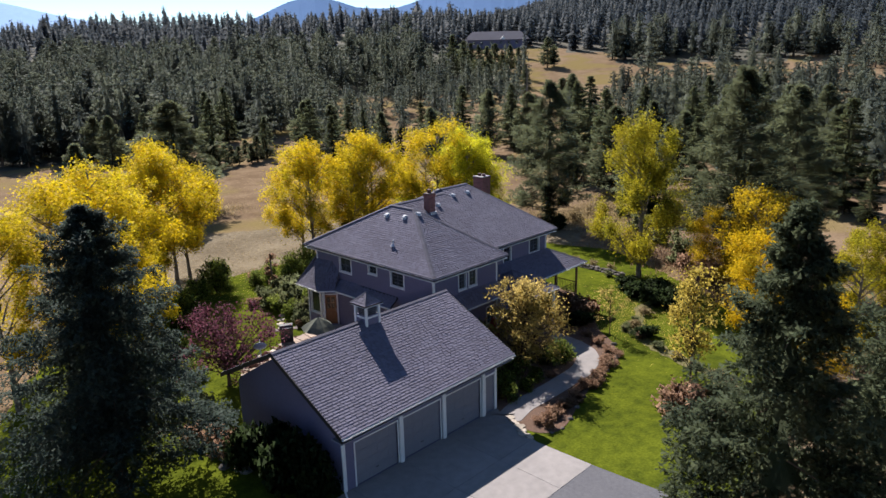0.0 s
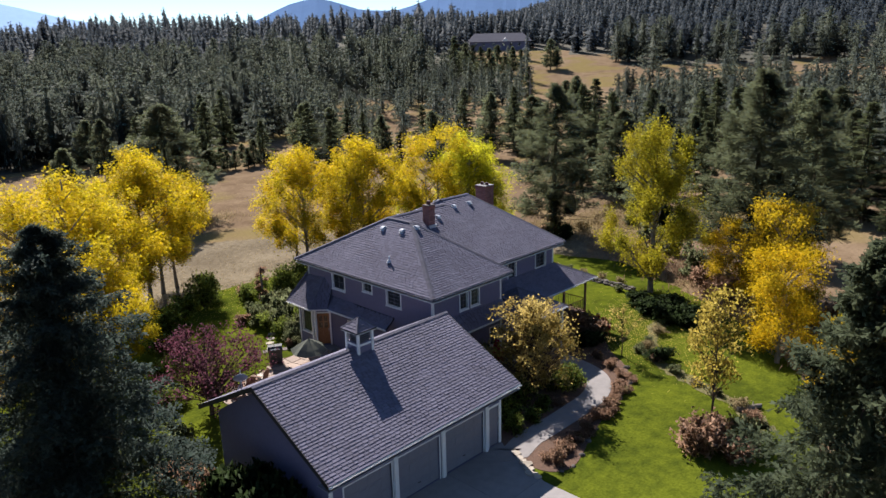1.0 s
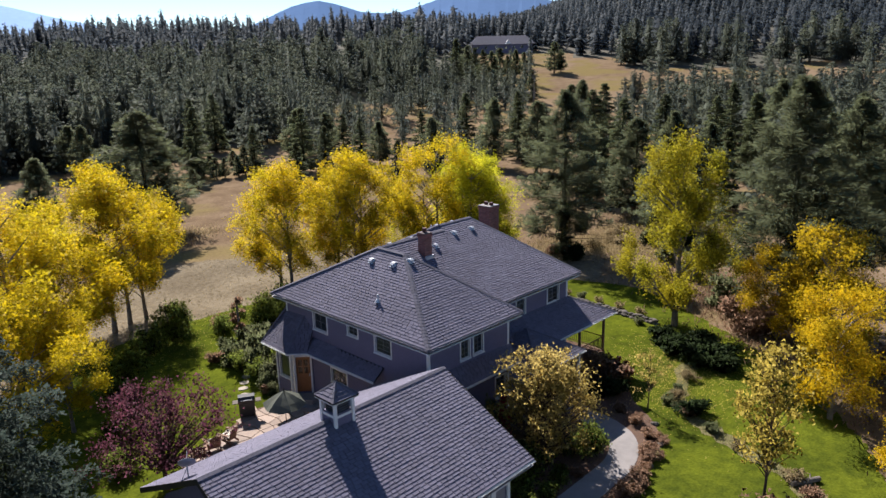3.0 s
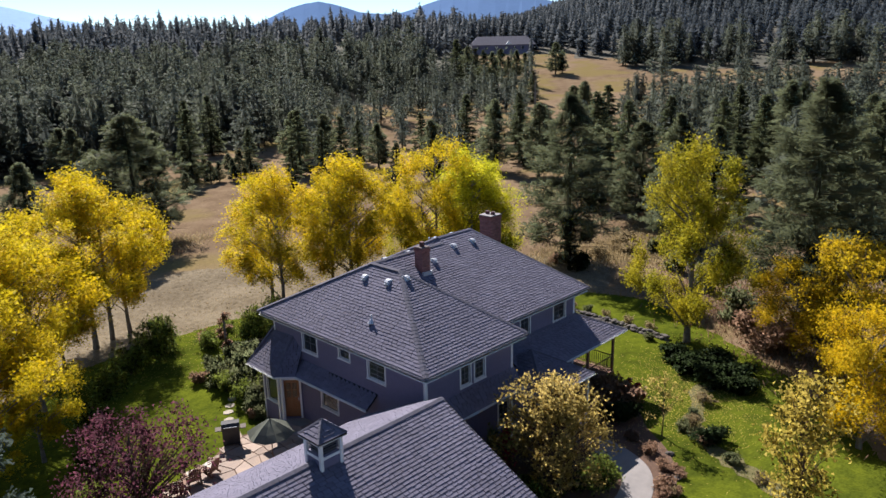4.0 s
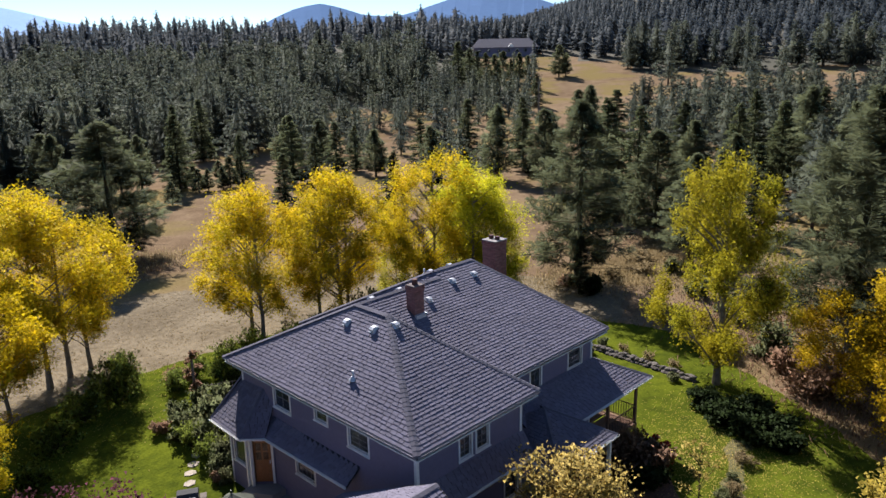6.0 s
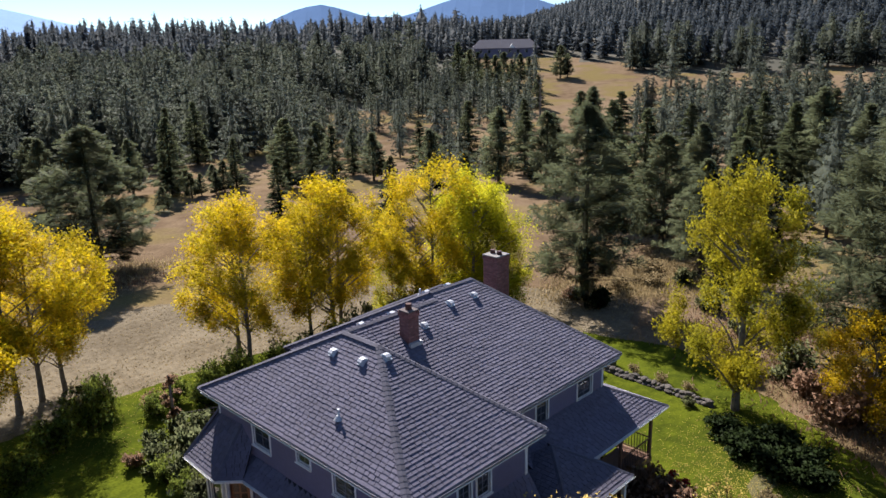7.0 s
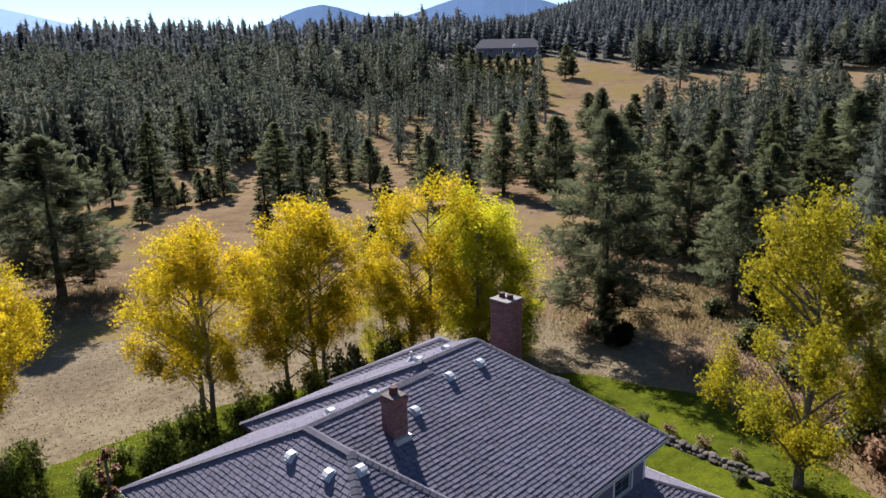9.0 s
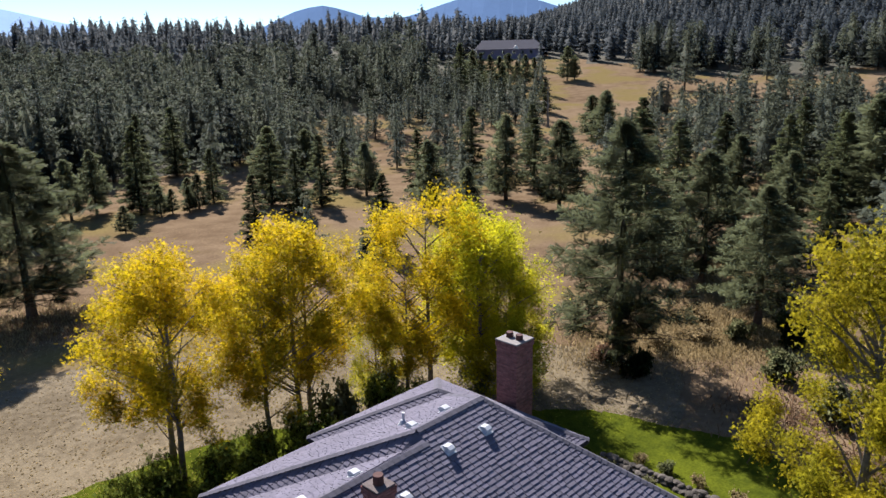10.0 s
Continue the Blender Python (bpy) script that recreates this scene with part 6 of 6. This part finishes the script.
def leaf_spots(g, n):
    c = np.array([(44, 24.5), (43, 22.5), (45.5, 24), (41, 23.5), (47, 25), (24, 50), (33, 52), (50, 45)])[g.randint(0, 8, n)]
    x, y = c[:, 0] + 3.0 * g.randn(n), c[:, 1] + 2.2 * g.randn(n)
    k = in_lawn(x, y)
    return np.stack([x[k], y[k], np.full(k.sum(), 0.03)], -1)


scatter("meadow_grass", 45000, field_spots, 0.13, STRAW, "dry straw-coloured meadow grass", "grass")
scatter("fallen_leaves", 11000, leaf_spots, 0.055, CREAM, "fallen pale yellow leaves scattered on the lawn", "leaves", upright=False, seed=2)


def hay_spots(g, n):
    x, y = g.uniform(10, 63, n), g.uniform(36, 69, n)
    k = ~in_lawn(x, y) & in_lawn(x, y, MOWN)
    return np.stack([x[k], y[k], np.full(k.sum(), 0.01)], -1)


def fringe_spots(g, n):
    e = np.array(LAWN_EDGE)
    i = g.randint(0, len(e), n)
    p = e[i] + (e[(i + 1) % len(e)] - e[i]) * g.rand(n, 1) + 0.45 * g.randn(n, 2)
    s = np.array(STRIP)[g.randint(0, len(STRIP), n // 5)]
    p[: n // 5] = s + 0.5 * g.randn(n // 5, 2)
    return np.stack([p[:, 0], p[:, 1], np.full(n, 0.01)], -1)


scatter("grass_fringe", 9000, fringe_spots, 0.11, GRASS, "ragged green grass along the lawn's edge", "grass", seed=8)
scatter("hay_stubble", 30000, hay_spots, 0.13, STRAW, "loose straw lying on the mown strip", "grass", upright=False, seed=6)


def brush_spots(g, n):
    c = np.array([(52, 20), (55, 24), (57, 28), (60, 33), (50, 15), (47, 12.5), (58, 22), (63, 27), (38, 77)])[g.randint(0, 9, n)]
    x, y = c[:, 0] + 1.9 * g.randn(n), c[:, 1] + 1.7 * g.randn(n)
    return np.stack([x, y, np.zeros(n)], -1)


scatter("dry_brush", 10000, brush_spots, 0.36, BRUSH, "tangled tan-brown dry brush and grass", "brush", seed=4)

def tall_spots(g, n):
    c = np.array([(66, 41), (70, 43), (74, 42), (78, 44), (67, 38), (83, 46), (88, 48), (35, 76), (40, 78), (33, 80), (62, 45), (76, 38)])[g.randint(0, 12, n)]
    x, y = c[:, 0] + 2.4 * g.randn(n), c[:, 1] + 1.6 * g.randn(n)
    return np.stack([x, y, np.zeros(n)], -1)


scatter("tall_grass", 34000, tall_spots, 0.3, STRAW, "knee-high golden dry grass under the pines", "grass", seed=12)

# ---- distance ----
def ridge(name, seed, r, a0, a1, peaks, base, label, mat):
    v, f = [], []
    n = 90
    g = random.Random(seed)
    for i in range(n + 1):
        a = a0 + (a1 - a0) * i / n
        h = base + sum(p * math.exp(-((a - c) / w) ** 2) for c, w, p in peaks) + g.uniform(-1, 1) * 3
        ar = radians(a)
        d = Vector((math.cos(ar) * AHEAD.x + math.sin(ar) * RIGHT.x, math.cos(ar) * AHEAD.y + math.sin(ar) * RIGHT.y))
        for rr, hh in ((r * 0.8, -20), (r, h), (r * 1.1, -20)):
            v.append((d.x * rr, d.y * rr, hh))
    for i in range(n):
        for j in range(2):
            f.append((i * 3 + j, i * 3 + 3 + j, i * 3 + 4 + j, i * 3 + 1 + j))
    return tagged(new(name, mesh_np(name, v, f, mat)), label, "hills", kind="structure")


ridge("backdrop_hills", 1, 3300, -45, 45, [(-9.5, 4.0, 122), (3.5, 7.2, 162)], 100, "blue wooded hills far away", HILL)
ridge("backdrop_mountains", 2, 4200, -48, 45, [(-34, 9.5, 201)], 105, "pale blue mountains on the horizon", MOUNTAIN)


def far_house():
    t = thing("far_house", "long low grey house with a wide roof in the clearing", "house")
    t.matrix_world = pose(262.3, 218.3, height(262.3, 218.3) + 0.2, 0, 0, -47) @ Matrix.Diagonal((0.86, 0.9, 1, 1))
    part("wall", boxes((-15, 15, -5.5, 5.5, -1.5, 3.0)), SIDING, t)
    bm = bmesh.new()
    e, r = [bm.verts.new(q) for q in ((-16.5, -6.5, 3.0), (16.5, -6.5, 3.0), (16.5, 6.5, 3.0), (-16.5, 6.5, 3.0))], [bm.verts.new(q) for q in ((-12.5, 0, 6.6), (12.5, 0, 6.6))]
    for f in ((e[0], e[1], r[1], r[0]), (e[2], e[3], r[0], r[1]), (e[1], e[2], r[1]), (e[3], e[0], r[0]), (e[3], e[2], e[1], e[0])):
        bm.faces.new(f)
    part("roof", bm, CAP, t, "grey shingle roof")
    for x in (-12, -8, -3, 2, 6, 10):
        w = part("window", boxes((x - 0.8, x + 0.8, -5.56, -5.48, 1.0, 2.4)), GREYTRIM, t)
        part("pane", boxes((x - 0.68, x + 0.68, -5.6, -5.57, 1.1, 2.3)), GLASS, w)
    bm = bmesh.new()
    f = [bm.verts.new(q) for q in ((1.5, -7.2, 3.0), (4.5, -7.2, 3.0), (3.0, -7.2, 4.6), (3.0, -2.0, 4.6), (1.5, -2.0, 3.0), (4.5, -2.0, 3.0))]
    for q in ((0, 1, 2), (0, 2, 3, 4), (1, 5, 3, 2)):
        bm.faces.new([f[i] for i in q])
    part("porch_gable", bm, TRIM, t)


far_house()


def snag(x, y, h):
    t = thing("dead_tree", "bare grey standing dead tree in the clearing", "dead tree")
    t.matrix_world = pose(x, y, height(x, y))
    g = random.Random(5)
    limbs = []
    for _ in range(16):
        z, a, l = g.uniform(0.35, 0.95) * h, g.uniform(0, 6.28), g.uniform(0.8, 2.2)
        limbs.append(((0, 0, z), (l * math.cos(a), l * math.sin(a), z + g.uniform(-0.2, 0.9)), 0.07))
    part("trunk", trunk_mesh("trunk", h, 0.3, DEADWOOD, 3, lean=0.04, limbs=limbs), None, t)


snag(159.9, 122.4, 11)

# ---- pieces of the chimneys and roofs ----
for ch, rows in BRICKS:
    for d in rows[:280]:
        part("brick", boxes(d), BRICK, ch)
    if rows[280:]:
        bm = bmesh.new()
        for d in rows[280:]:
            box(bm, *d)
        tagged(part("bricks", bm, BRICK, ch), kind="stuff")
for roof, close in LATER:
    for t in close:
        v, f = tab_geometry([t])
        part("shingle", mesh_np("shingle", v, f, SHINGLE), None, roof)
